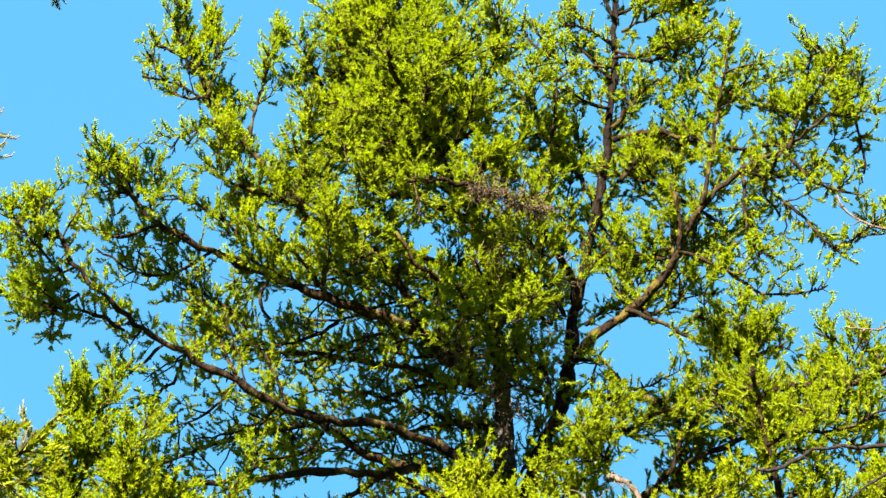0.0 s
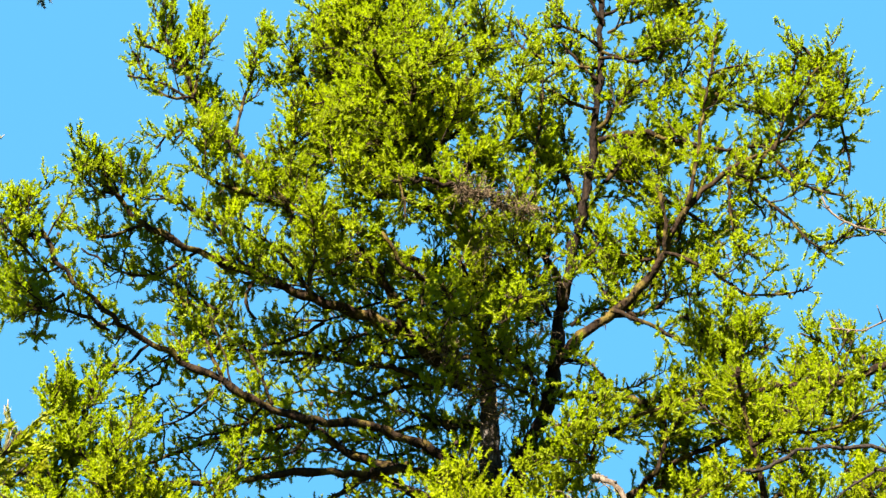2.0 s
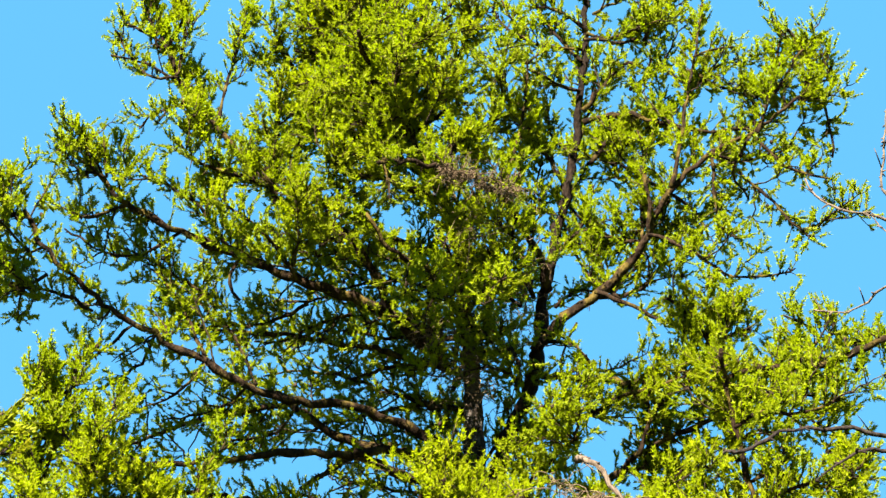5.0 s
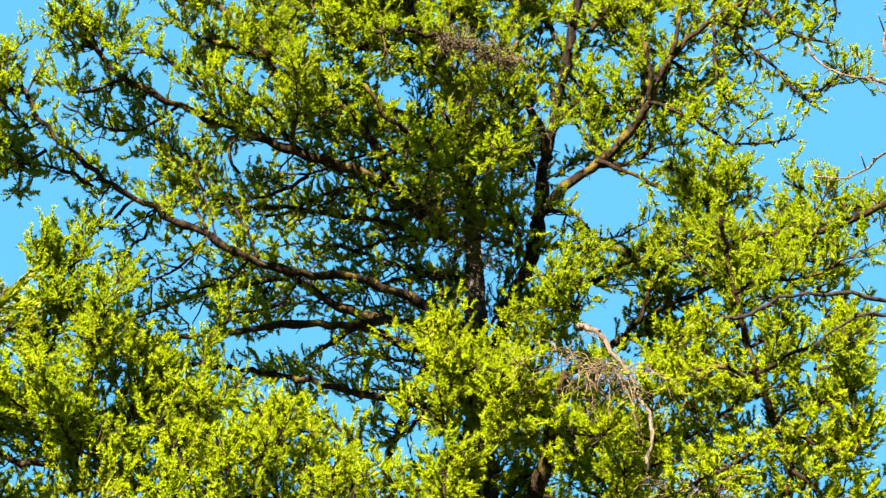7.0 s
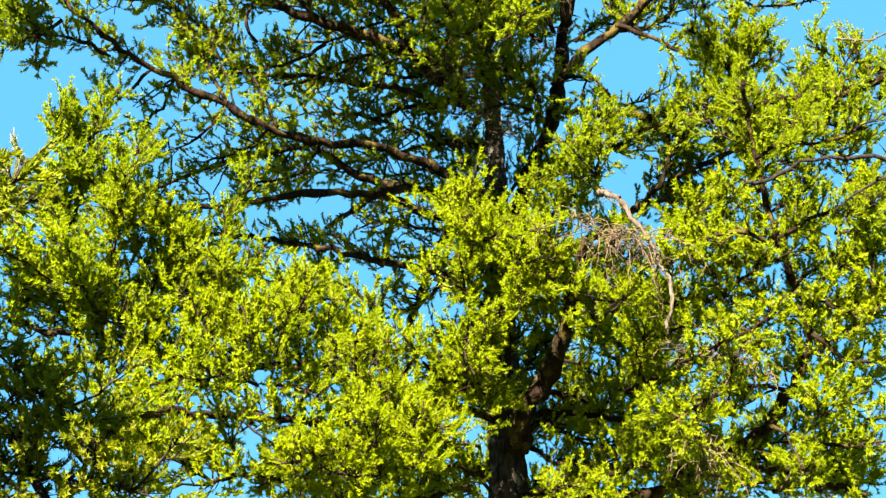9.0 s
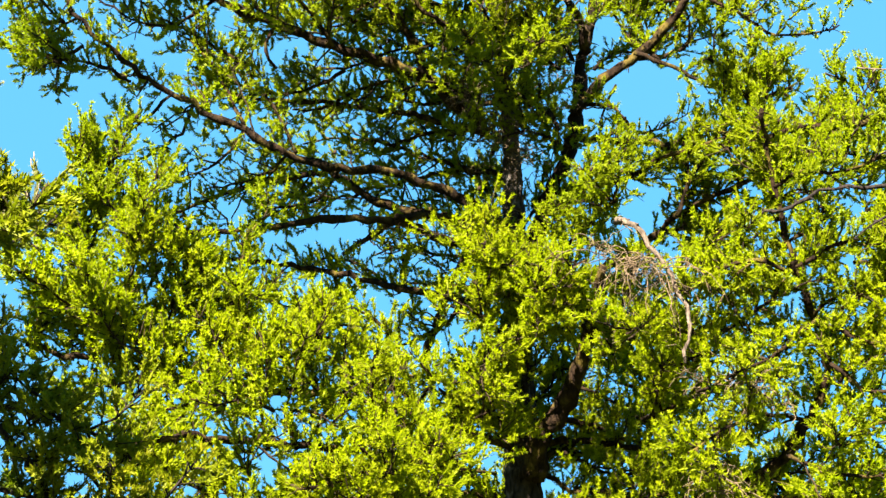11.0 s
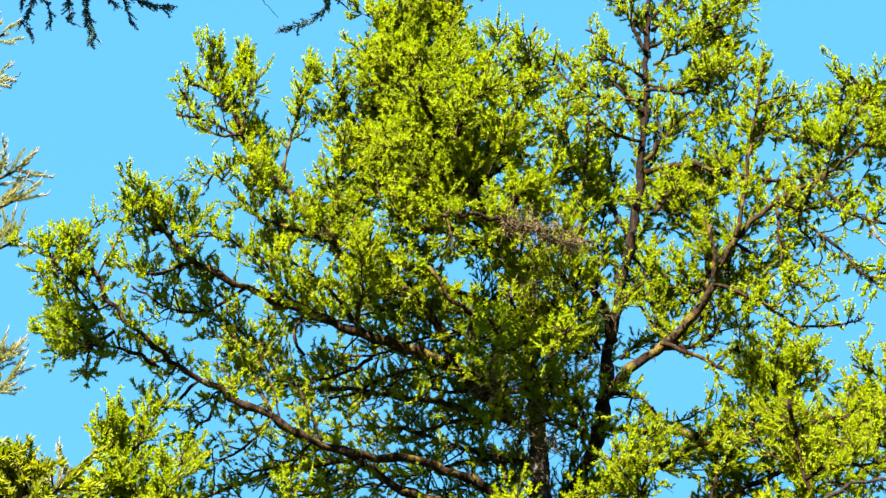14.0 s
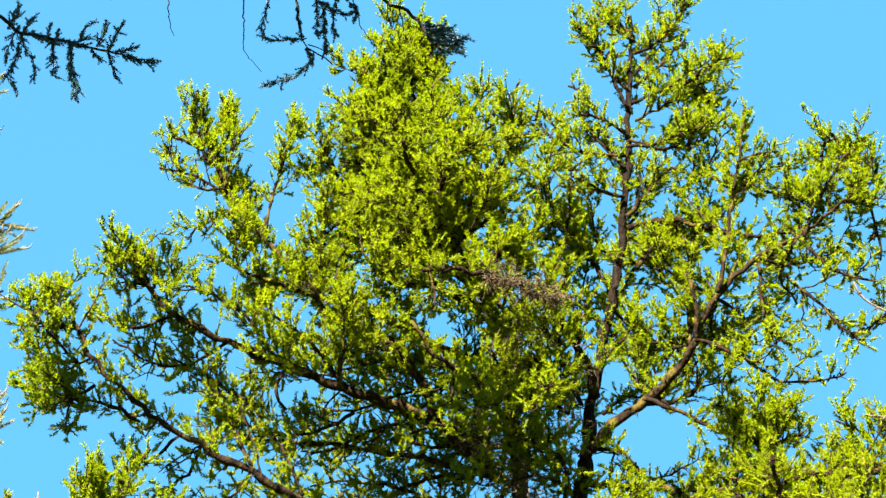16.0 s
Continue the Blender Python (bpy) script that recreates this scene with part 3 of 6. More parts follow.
limb(larch, [(1.03, 10.00, 6.40), (0.99, 9.84, 6.56), (0.84, 9.69, 6.77), (0.71, 9.53, 6.88), (0.54, 9.37, 6.97), (0.29, 9.21, 7.00), (-0.05, 9.06, 6.98), (-0.25, 8.90, 6.88)], 0.042, 0.017, start=.6, den=1.3, ln=.3, back=.8)
limb(larch, [(1.37, 9.90, 7.85), (1.68, 9.80, 7.88), (2.01, 9.70, 7.72), (2.42, 9.60, 7.59), (2.72, 9.50, 7.62)], 0.032, 0.014, start=.15, den=1.2, ln=.35, back=.8)
limb(larch, [(1.37, 9.90, 7.97), (1.52, 9.83, 8.14), (1.69, 9.77, 8.31), (1.80, 9.70, 8.29)], 0.028, 0.014, start=.3, den=1.0, ln=.3)
limb(larch, [(1.42, 9.90, 8.67), (1.66, 9.83, 8.64), (1.90, 9.77, 8.73), (2.08, 9.70, 8.74)], 0.019, 0.010, start=.2, den=1.1, ln=.34)
limb(larch, [(1.49, 9.90, 9.12), (1.72, 9.88, 9.22), (2.01, 9.85, 9.33), (2.22, 9.83, 9.49), (2.34, 9.80, 9.53)], 0.020, 0.010, start=.3, den=1.3, ln=.36)
limb(larch, [(1.40, 9.90, 8.57), (1.15, 9.90, 8.60), (0.98, 9.90, 8.65), (0.83, 9.90, 8.86), (0.74, 9.90, 9.07)], 0.019, 0.010, start=.3, den=1.0, ln=.25)
limb(larch, [(1.36, 9.90, 8.16), (1.21, 9.87, 8.17), (1.07, 9.83, 8.26), (0.93, 9.80, 8.30)], 0.019, 0.009, start=.3, den=1.1, ln=.3)
limb(larch, [(1.46, 9.90, 9.05), (1.36, 9.88, 9.28), (1.32, 9.85, 9.44), (1.21, 9.83, 9.67), (1.08, 9.80, 9.91)], 0.020, 0.010, start=.3, den=1, ln=.22)
limb(larch, [(1.55, 9.90, 9.66), (1.76, 9.87, 9.76), (1.93, 9.83, 9.98), (2.04, 9.80, 10.14)], 0.020, 0.010, start=.1, den=1.3, ln=.25)
limb(larch, [(1.56, 9.90, 9.79), (1.33, 9.85, 9.95), (1.19, 9.80, 10.10)], 0.020, 0.010, start=.1, den=1.2, ln=.22)
limb(larch, [(0.85, 9.80, 6.78), (0.71, 9.75, 7.11), (0.82, 9.70, 7.59), (0.89, 9.65, 7.98), (0.92, 9.60, 8.33)], 0.027, 0.009, start=.25, den=1.3, ln=.3, back=.8)
limb(larch, [(1.21, 10.00, 7.34), (1.05, 10.03, 7.68), (0.97, 10.07, 7.92), (0.95, 10.10, 8.22)], 0.028, 0.009, start=.2, den=1.0, ln=.3)
limb(larch, [(1.95, 9.50, 7.03), (2.01, 9.50, 7.23), (2.12, 9.50, 7.74), (2.21, 9.50, 8.11), (2.31, 9.50, 8.61), (2.35, 9.50, 8.78)], 0.023, 0.009, start=.2, den=1, ln=.34, up=.7, back=.8)
limb(larch, [(1.78, 9.60, 6.66), (1.77, 9.53, 7.06), (1.74, 9.47, 7.32), (1.71, 9.40, 7.48)], 0.022, 0.009, start=.2, den=.8, ln=.3, back=.8)
limb(larch, [(2.22, 9.50, 8.22), (2.40, 9.45, 8.27), (2.54, 9.40, 8.25)], 0.014, 0.009, start=.2, den=1, ln=.22)
limb(larch, [(3.00, 9.30, 7.75), (3.09, 9.33, 8.03), (3.02, 9.37, 8.33), (2.83, 9.40, 8.52)], 0.019, 0.009, start=0, den=1.3, ln=.3, up=.8)
limb(larch, [(2.62, 9.35, 7.43), (2.76, 9.37, 7.80), (2.86, 9.38, 8.18), (2.94, 9.40, 8.41)], 0.018, 0.009, start=.1, den=1.2, ln=.3)
limb(larch, [(2.95, 9.30, 7.70), (3.13, 9.33, 7.71), (3.19, 9.37, 7.48), (3.18, 9.40, 7.24)], 0.018, 0.009, start=0, den=1.3, ln=.25)
limb(larch, [(2.59, 9.40, 7.46), (2.76, 9.37, 7.18), (2.94, 9.33, 7.06), (3.13, 9.30, 6.99)], 0.017, 0.009, start=.2, den=1.1, ln=.2)
limb(larch, [(2.48, 9.50, 7.17), (2.66, 9.47, 6.95), (2.82, 9.43, 6.69), (2.97, 9.40, 6.53)], 0.017, 0.009, start=.1, den=1.1, ln=.2, up=-.2)
limb(larch, [(2.29, 9.50, 7.33), (2.27, 9.47, 6.91), (2.28, 9.43, 6.65), (2.42, 9.40, 6.54)], 0.017, 0.009, start=.1, den=1.1, ln=.2, up=-.2)
limb(larch, [(1.77, 9.60, 6.68), (1.95, 9.52, 6.56), (2.08, 9.44, 6.43), (2.33, 9.36, 6.20), (2.63, 9.28, 6.20), (2.73, 9.20, 6.20)], 0.021, 0.008, start=.2, den=1.0, ln=.25)
limb(larch, [(1.35, 10.00, 6.35), (1.69, 9.97, 6.37), (1.92, 9.93, 6.59), (2.10, 9.90, 6.66)], 0.026, 0.009, start=.2, den=.8, ln=.3)
limb(larch, [(1.37, 9.80, 6.30), (1.63, 9.68, 6.12), (1.92, 9.55, 5.90), (2.16, 9.43, 5.75), (2.42, 9.30, 5.81)], 0.025, 0.008, start=.3, den=1.3, ln=.4)
limb(larch, [(1.97, 9.80, 7.16), (1.70, 9.90, 7.43), (1.55, 10.00, 7.65), (1.53, 10.10, 7.93)], 0.023, 0.009, start=.1, den=1.0, ln=.3)
limb(larch, [(1.79, 9.90, 6.77), (1.52, 9.97, 6.86), (1.36, 10.03, 7.00), (1.25, 10.10, 7.19)], 0.022, 0.009, start=.1, den=1.0, ln=.3)
limb(larch, [(1.49, 10.00, 6.44), (1.43, 10.05, 6.76), (1.36, 10.10, 6.88)], 0.022, 0.009, start=.1, den=.9, ln=.3)
limb(larch, [(0.85, 10.00, 5.70), (1.08, 9.82, 5.62), (1.46, 9.65, 5.52), (1.79, 9.47, 5.42), (2.11, 9.30, 5.38), (2.35, 9.12, 5.39), (2.60, 8.95, 5.33), (2.89, 8.78, 5.36), (3.10, 8.60, 5.40)], 0.032, 0.028, start=.25, den=1.2, ln=.4, back=.8)
limb(larch, [(0.71, 10.10, 5.32), (1.07, 9.92, 5.29), (1.30, 9.74, 5.32), (1.48, 9.56, 5.35), (1.77, 9.38, 5.38), (1.98, 9.20, 5.45)], 0.032, 0.012, start=.3, den=1.1, ln=.4)
limb(larch, [(0.56, 10.20, 4.39), (1.05, 10.07, 4.68), (1.38, 9.93, 4.85), (1.61, 9.80, 5.01), (1.88, 9.67, 5.11), (2.18, 9.53, 5.20), (2.47, 9.40, 5.23)], 0.045, 0.016, start=.45, den=1.2, ln=.4, back=.8)
limb(larch, [(2.11, 9.30, 5.38), (2.08, 9.27, 5.60), (1.98, 9.23, 5.80), (1.79, 9.20, 5.96)], 0.024, 0.012, start=0, den=1.5, ln=.35, up=.9)
limb(larch, [(2.59, 8.90, 5.31), (2.73, 8.93, 5.52), (2.71, 8.97, 5.62), (2.54, 9.00, 5.74)], 0.016, 0.008, start=.0, den=1, ln=.25)
limb(larch, [(1.58, 9.60, 4.94), (1.69, 9.55, 5.22), (1.83, 9.50, 5.36)], 0.020, 0.012, start=.2, den=.8, ln=.3)
limb(larch, [(0.49, 10.00, 2.82), (0.98, 9.86, 2.83), (1.46, 9.73, 2.83), (1.90, 9.59, 3.03), (2.19, 9.45, 3.27), (2.39, 9.32, 3.57), (2.44, 9.18, 3.88), (2.32, 9.05, 4.07), (2.19, 8.91, 4.34), (2.08, 8.77, 4.76), (2.00, 8.64, 5.13), (1.97, 8.50, 5.27)], 0.076, 0.015, start=.5, den=1.15, ln=.45, back=.8)
limb(larch, [(1.78, 9.00, 2.94), (2.06, 8.87, 2.85), (2.29, 8.73, 2.76), (2.51, 8.60, 2.65)], 0.032, 0.018, start=.2, den=0.82, ln=.4, leaf=lit_needles)
limb(larch, [(2.26, 8.70, 3.91), (2.37, 8.60, 3.84), (2.50, 8.50, 3.74), (2.72, 8.40, 3.78)], 0.021, 0.011, start=.1, den=1.32, ln=.45, leaf=lit_needles)
limb(larch, [(2.26, 8.70, 3.94), (2.09, 8.62, 3.82), (1.96, 8.55, 3.69), (1.67, 8.47, 3.54), (1.44, 8.40, 3.43)], 0.018, 0.011, start=.2, den=0.92, ln=.35, leaf=lit_needles)
limb(larch, [(2.13, 8.60, 4.24), (2.29, 8.53, 4.33), (2.49, 8.47, 4.38), (2.67, 8.40, 4.31)], 0.018, 0.011, start=.1, den=1.4, ln=.45)
limb(larch, [(2.03, 8.60, 4.77), (2.20, 8.53, 4.85), (2.43, 8.47, 4.82), (2.70, 8.40, 4.90)], 0.018, 0.011, start=.1, den=1.2, ln=.4)
limb(larch, [(2.28, 8.60, 3.63), (2.42, 8.53, 3.47), (2.56, 8.47, 3.42), (2.68, 8.40, 3.43)], 0.018, 0.011, start=.1, den=1.02, ln=.4, leaf=lit_needles)
limb(larch, [(1.97, 8.60, 3.08), (2.19, 8.50, 2.96), (2.36, 8.40, 2.91), (2.56, 8.30, 2.92)], 0.017, 0.010, start=.1, den=0.71, ln=.35, leaf=lit_needles)
limb(larch, [(2.09, 8.60, 4.21), (1.87, 8.53, 4.27), (1.65, 8.47, 4.21), (1.46, 8.40, 4.09)], 0.018, 0.011, start=.1, den=1.13, ln=.4, leaf=lit_needles)
limb(larch, [(2.13, 8.70, 3.30), (1.85, 8.63, 3.33), (1.59, 8.57, 3.22), (1.37, 8.50, 3.08)], 0.017, 0.010, start=.1, den=1.22, ln=.4, leaf=lit_needles)
limb(larch, [(0.52, 9.95, 3.19), (0.60, 9.77, 3.43), (0.77, 9.59, 3.71), (0.88, 9.41, 3.97), (0.94, 9.23, 4.19), (0.99, 9.05, 4.41)], 0.106, 0.038, start=.6, den=0.82, ln=.35, back=.8, leaf=lit_needles)
limb(larch, [(0.60, 10.20, 3.45), (0.96, 10.10, 3.45), (1.18, 10.00, 3.39), (1.40, 9.90, 3.28), (1.60, 9.80, 3.15)], 0.036, 0.016, start=.3, den=0.8, ln=.4)
limb(larch, [(0.76, 10.30, 3.65), (0.98, 10.30, 3.60), (1.22, 10.30, 3.50), (1.42, 10.30, 3.48)], 0.025, 0.012, start=.3, den=1.43, ln=.4, leaf=lit_needles)
limb(larch, [(0.62, 10.00, 3.20), (0.84, 9.87, 3.06), (1.09, 9.73, 3.03), (1.30, 9.60, 2.90)], 0.023, 0.012, start=.2, den=1.02, ln=.45, leaf=lit_needles)
limb(larch, [(0.65, 10.70, 4.08), (1.10, 10.87, 4.20), (1.47, 11.03, 4.19), (1.75, 11.20, 4.09)], 0.027, 0.013, start=.1, den=1.22, ln=.5, leaf=lit_needles)
limb(larch, [(0.90, 9.60, 4.06), (1.13, 9.47, 4.26), (1.20, 9.33, 4.41), (1.14, 9.20, 4.61)], 0.023, 0.011, start=0, den=1.13, ln=.35, leaf=lit_needles)
limb(larch, [(0.94, 9.50, 4.19), (1.19, 9.43, 4.01), (1.41, 9.35, 3.98), (1.62, 9.27, 4.04), (1.72, 9.20, 4.05)], 0.023, 0.011, start=0, den=1.13, ln=.35, leaf=lit_needles)
limb(larch, [(0.45, 9.70, 4.09), (0.37, 9.47, 4.35), (0.25, 9.23, 4.48), (0.21, 9.00, 4.57)], 0.026, 0.011, start=.1, den=1.43, ln=.35, leaf=lit_needles)
limb(larch, [(0.48, 9.70, 3.85), (0.52, 9.50, 4.12), (0.63, 9.30, 4.34), (0.68, 9.10, 4.47)], 0.027, 0.011, start=.1, den=1.43, ln=.35, leaf=lit_needles)
limb(larch, [(0.69, 9.90, 5.11), (0.84, 9.67, 5.11), (0.99, 9.43, 5.23), (1.04, 9.20, 5.22)], 0.024, 0.012, start=.1, den=1.3, ln=.35)
limb(larch, [(0.68, 9.90, 4.73), (0.86, 9.60, 4.79), (1.03, 9.30, 4.89), (1.08, 9.00, 4.86)], 0.023, 0.012, start=.1, den=1.3, ln=.35)
limb(larch, [(0.47, 9.80, 5.96), (0.65, 9.50, 5.74), (0.74, 9.20, 5.44)], 0.024, 0.012, start=.1, den=.8, ln=.35)
limb(larch, [(0.46, 9.80, 6.28), (0.60, 9.60, 6.36), (0.72, 9.40, 6.44), (0.75, 9.20, 6.60)], 0.025, 0.012, start=.1, den=1.2, ln=.4)
limb(larch, [(0.30, 9.90, 3.00), (0.11, 9.60, 3.11), (-0.07, 9.30, 3.18), (-0.53, 9.00, 3.19), (-0.96, 8.70, 3.20), (-1.32, 8.40, 3.18), (-1.60, 8.10, 3.14), (-1.84, 7.80, 3.02)], 0.042, 0.024, start=.3, den=0.72, ln=.42, back=.9, leaf=lit_needles)
limb(larch, [(0.39, 9.90, 3.38), (0.00, 9.70, 3.47), (-0.30, 9.50, 3.55), (-0.55, 9.30, 3.59), (-0.86, 9.10, 3.60), (-1.23, 8.90, 3.58), (-1.59, 8.70, 3.59), (-2.03, 8.50, 3.68), (-2.29, 8.30, 3.66)], 0.040, 0.022, start=.25, den=0.72, ln=.45, back=.9, leaf=lit_needles)
limb(larch, [(0.30, 10.00, 2.97), (0.15, 9.85, 3.05), (-0.04, 9.70, 3.04), (-0.27, 9.55, 2.96), (-0.52, 9.40, 2.83)], 0.034, 0.023, start=.6, den=0.61, ln=.35, leaf=lit_needles)
limb(larch, [(-1.16, 8.90, 3.25), (-1.21, 8.86, 3.44), (-1.20, 8.82, 3.69), (-1.26, 8.78, 3.86), (-1.40, 8.74, 4.00), (-1.57, 8.70, 4.14)], 0.014, 0.007, start=.2, den=1.22, ln=.4, leaf=lit_needles)
limb(larch, [(-0.53, 9.00, 3.21), (-0.51, 9.00, 3.42), (-0.53, 9.00, 3.64), (-0.47, 9.00, 3.90)], 0.011, 0.007, start=.1, den=1.02, ln=.35, leaf=lit_needles)
limb(larch, [(-1.57, 8.60, 3.57), (-1.75, 8.60, 3.90), (-1.69, 8.60, 4.18), (-1.67, 8.60, 4.44)], 0.018, 0.007, start=.0, den=1.63, ln=.45, leaf=lit_needles)
limb(larch, [(-2.03, 8.50, 3.68), (-2.02, 8.53, 3.99), (-1.97, 8.55, 4.36), (-1.96, 8.57, 4.66), (-1.87, 8.60, 4.97)], 0.018, 0.007, start=.0, den=1.7, ln=.42)
limb(larch, [(-2.32, 8.40, 3.68), (-2.57, 8.43, 3.80), (-2.54, 8.47, 3.79), (-2.40, 8.50, 4.10), (-2.28, 8.53, 4.36), (-2.29, 8.57, 4.82), (-2.31, 8.60, 5.26)], 0.018, 0.007, start=.2, den=1.5, ln=.4)
limb(larch, [(-2.27, 8.60, 4.38), (-2.22, 8.63, 4.73), (-2.21, 8.67, 5.01), (-2.41, 8.70, 5.26)], 0.015, 0.007, start=0, den=1.4, ln=.3)
limb(larch, [(-0.83, 8.80, 3.53), (-0.90, 8.80, 3.75), (-0.84, 8.80, 3.96), (-0.77, 8.80, 4.11)], 0.014, 0.007, start=0, den=1.43, ln=.4, leaf=lit_needles)
limb(larch, [(-1.21, 8.70, 3.53), (-1.27, 8.67, 3.72), (-1.10, 8.63, 3.85), (-0.89, 8.60, 3.84)], 0.014, 0.007, start=0, den=1.32, ln=.4, leaf=lit_needles)
limb(larch, [(-0.29, 9.30, 3.51), (-0.19, 9.23, 3.61), (-0.15, 9.17, 3.71), (-0.17, 9.10, 3.78)], 0.015, 0.007, start=0, den=1.13, ln=.28, leaf=lit_needles)
limb(larch, [(0.08, 9.60, 3.45), (0.01, 9.47, 3.58), (0.05, 9.33, 3.66), (0.01, 9.20, 3.71)], 0.015, 0.007, start=0, den=1.13, ln=.28, leaf=lit_needles)
limb(larch, [(-1.69, 8.50, 3.55), (-2.04, 8.47, 3.90), (-2.31, 8.43, 3.97), (-2.50, 8.40, 3.96)], 0.018, 0.007, start=0, den=1.63, ln=.45, leaf=lit_needles)
limb(larch, [(-1.62, 8.70, 3.60), (-1.41, 8.80, 4.20), (-1.36, 8.90, 4.42), (-1.34, 9.00, 4.68)], 0.015, 0.007, start=.2, den=1.2, ln=.35)
limb(larch, [(-0.07, 9.30, 3.18), (-0.29, 9.10, 3.29), (-0.38, 8.90, 3.33), (-0.55, 8.70, 3.29)], 0.014, 0.007, start=0, den=1.32, ln=.35, leaf=lit_needles)
limb(larch, [(-0.95, 8.60, 3.18), (-1.02, 8.60, 3.35), (-0.88, 8.60, 3.38), (-0.68, 8.60, 3.27)], 0.014, 0.007, start=0, den=1.13, ln=.35, leaf=lit_needles)
limb(larch, [(0.18, 9.60, 2.88), (-0.37, 9.20, 2.73), (-0.83, 8.80, 2.80), (-1.09, 8.40, 2.81), (-1.25, 8.00, 2.73)], 0.024, 0.010, start=.3, den=1.02, ln=.4, leaf=lit_needles)
limb(larch, [(-1.77, 9.80, 6.79), (-2.05, 9.87, 6.64), (-2.37, 9.93, 6.68), (-2.71, 10.00, 6.92)], 0.018, 0.009, start=.1, den=0.6, ln=.27)
limb(larch, [(-2.15, 9.60, 6.91), (-2.45, 9.63, 6.82), (-2.68, 9.67, 6.94), (-2.83, 9.70, 7.06)], 0.018, 0.009, start=.1, den=1.0, ln=.25)
limb(larch, [(-1.50, 9.70, 5.72), (-1.70, 9.80, 6.13), (-1.86, 9.90, 6.41), (-2.07, 10.00, 6.61)], 0.017, 0.009, start=.1, den=0.6, ln=.27)
limb(larch, [(-1.13, 9.80, 5.54), (-1.29, 9.93, 5.91), (-1.53, 10.07, 6.30), (-1.70, 10.20, 6.51)], 0.017, 0.009, start=.1, den=0.6, ln=.27)
limb(larch, [(1.77, 9.80, 6.72), (1.76, 9.90, 7.17), (1.62, 10.00, 7.43), (1.61, 10.10, 7.71)], 0.018, 0.009, start=.1, den=.9, ln=.27)
limb(larch, [(1.95, 9.60, 7.04), (2.14, 9.67, 6.93), (2.21, 9.73, 6.77), (2.12, 9.80, 6.61)], 0.018, 0.009, start=.1, den=.9, ln=.25)
limb(larch, [(2.26, 9.40, 7.27), (2.49, 9.47, 7.25), (2.73, 9.53, 7.34), (2.98, 9.60, 7.47)], 0.018, 0.009, start=.1, den=1.0, ln=.25)
limb(larch, [(2.59, 9.40, 7.46), (2.44, 9.50, 7.17), (2.56, 9.60, 6.98)], 0.018, 0.009, start=.1, den=1.0, ln=.25)
limb(larch, [(1.52, 9.90, 9.41), (1.71, 9.93, 9.69), (1.84, 9.97, 9.97), (2.01, 10.00, 10.12)], 0.021, 0.010, start=.1, den=1.0, ln=.25)
limb(larch, [(1.55, 9.90, 9.85), (1.40, 9.95, 10.10), (1.27, 10.00, 10.34)], 0.021, 0.010, start=.1, den=1.0, ln=.25)
limb(larch, [(0.20, 10.50, 4.66), (-0.24, 10.67, 4.36), (-0.59, 10.83, 4.32), (-0.91, 11.00, 4.46)], 0.022, 0.009, start=.1, den=0.71, ln=.3, leaf=lit_needles)
limb(larch, [(0.01, 9.90, 3.83), (-0.38, 9.80, 3.90), (-0.61, 9.70, 3.96), (-0.76, 9.60, 4.10)], 0.019, 0.008, start=.1, den=0.92, ln=.3, leaf=lit_needles)
limb(larch, [(-2.17, 10.20, 8.77), (-2.30, 10.20, 9.16), (-2.38, 10.20, 9.38)], 0.015, 0.010, start=0, den=1.6, ln=.2, up=.8)
limb(larch, [(-2.08, 10.20, 8.76), (-1.98, 10.20, 9.12), (-1.97, 10.20, 9.34)], 0.015, 0.010, start=0, den=1.6, ln=.2, up=.8)
limb(larch, [(2.78, 9.30, 7.75), (3.01, 9.30, 8.12), (3.13, 9.30, 8.28)], 0.018, 0.009, start=0, den=1.6, ln=.24)
limb(larch, [(3.00, 9.30, 7.75), (3.20, 9.30, 7.90), (3.27, 9.30, 8.06)], 0.018, 0.009, start=0, den=1.6, ln=.22)
limb(larch, [(-2.87, 9.20, 6.59), (-2.96, 9.20, 6.78), (-3.02, 9.20, 6.97)], 0.017, 0.009, start=0, den=1.8, ln=.2)
limb(larch, [(-2.72, 9.20, 6.32), (-2.93, 9.25, 6.35), (-3.07, 9.30, 6.51)], 0.017, 0.008, start=0, den=1.6, ln=.22)
limb(larch, [(-2.60, 9.30, 6.18), (-2.84, 9.35, 6.08), (-3.03, 9.40, 6.15)], 0.017, 0.008, start=0, den=1.4, ln=.24)
limb(larch, [(0.47, 9.80, 3.44), (0.20, 9.60, 3.56), (0.01, 9.40, 3.57), (-0.10, 9.20, 3.64)], 0.022, 0.011, start=.1, den=1.22, ln=.3, leaf=lit_needles)
limb(larch, [(-1.85, 10.20, 8.24), (-2.03, 10.20, 8.16), (-2.19, 10.20, 8.08), (-2.25, 10.20, 7.97)], 0.014, 0.010, start=0, den=1.2, ln=.22)
limb(larch, [(-1.98, 10.20, 8.47), (-2.20, 10.20, 8.47), (-2.41, 10.20, 8.71), (-2.55, 10.20, 8.95)], 0.015, 0.010, start=.2, den=1.2, ln=.22)
limb(larch, [(1.22, 9.80, 6.04), (1.13, 9.80, 5.86), (1.08, 9.80, 5.68)], 0.013, 0.008, start=0, den=1.0, ln=.2)
limb(larch, [(1.09, 9.90, 5.65), (1.24, 9.80, 5.68), (1.39, 9.70, 5.61), (1.54, 9.60, 5.63)], 0.017, 0.008, start=0, den=1.3, ln=.25)
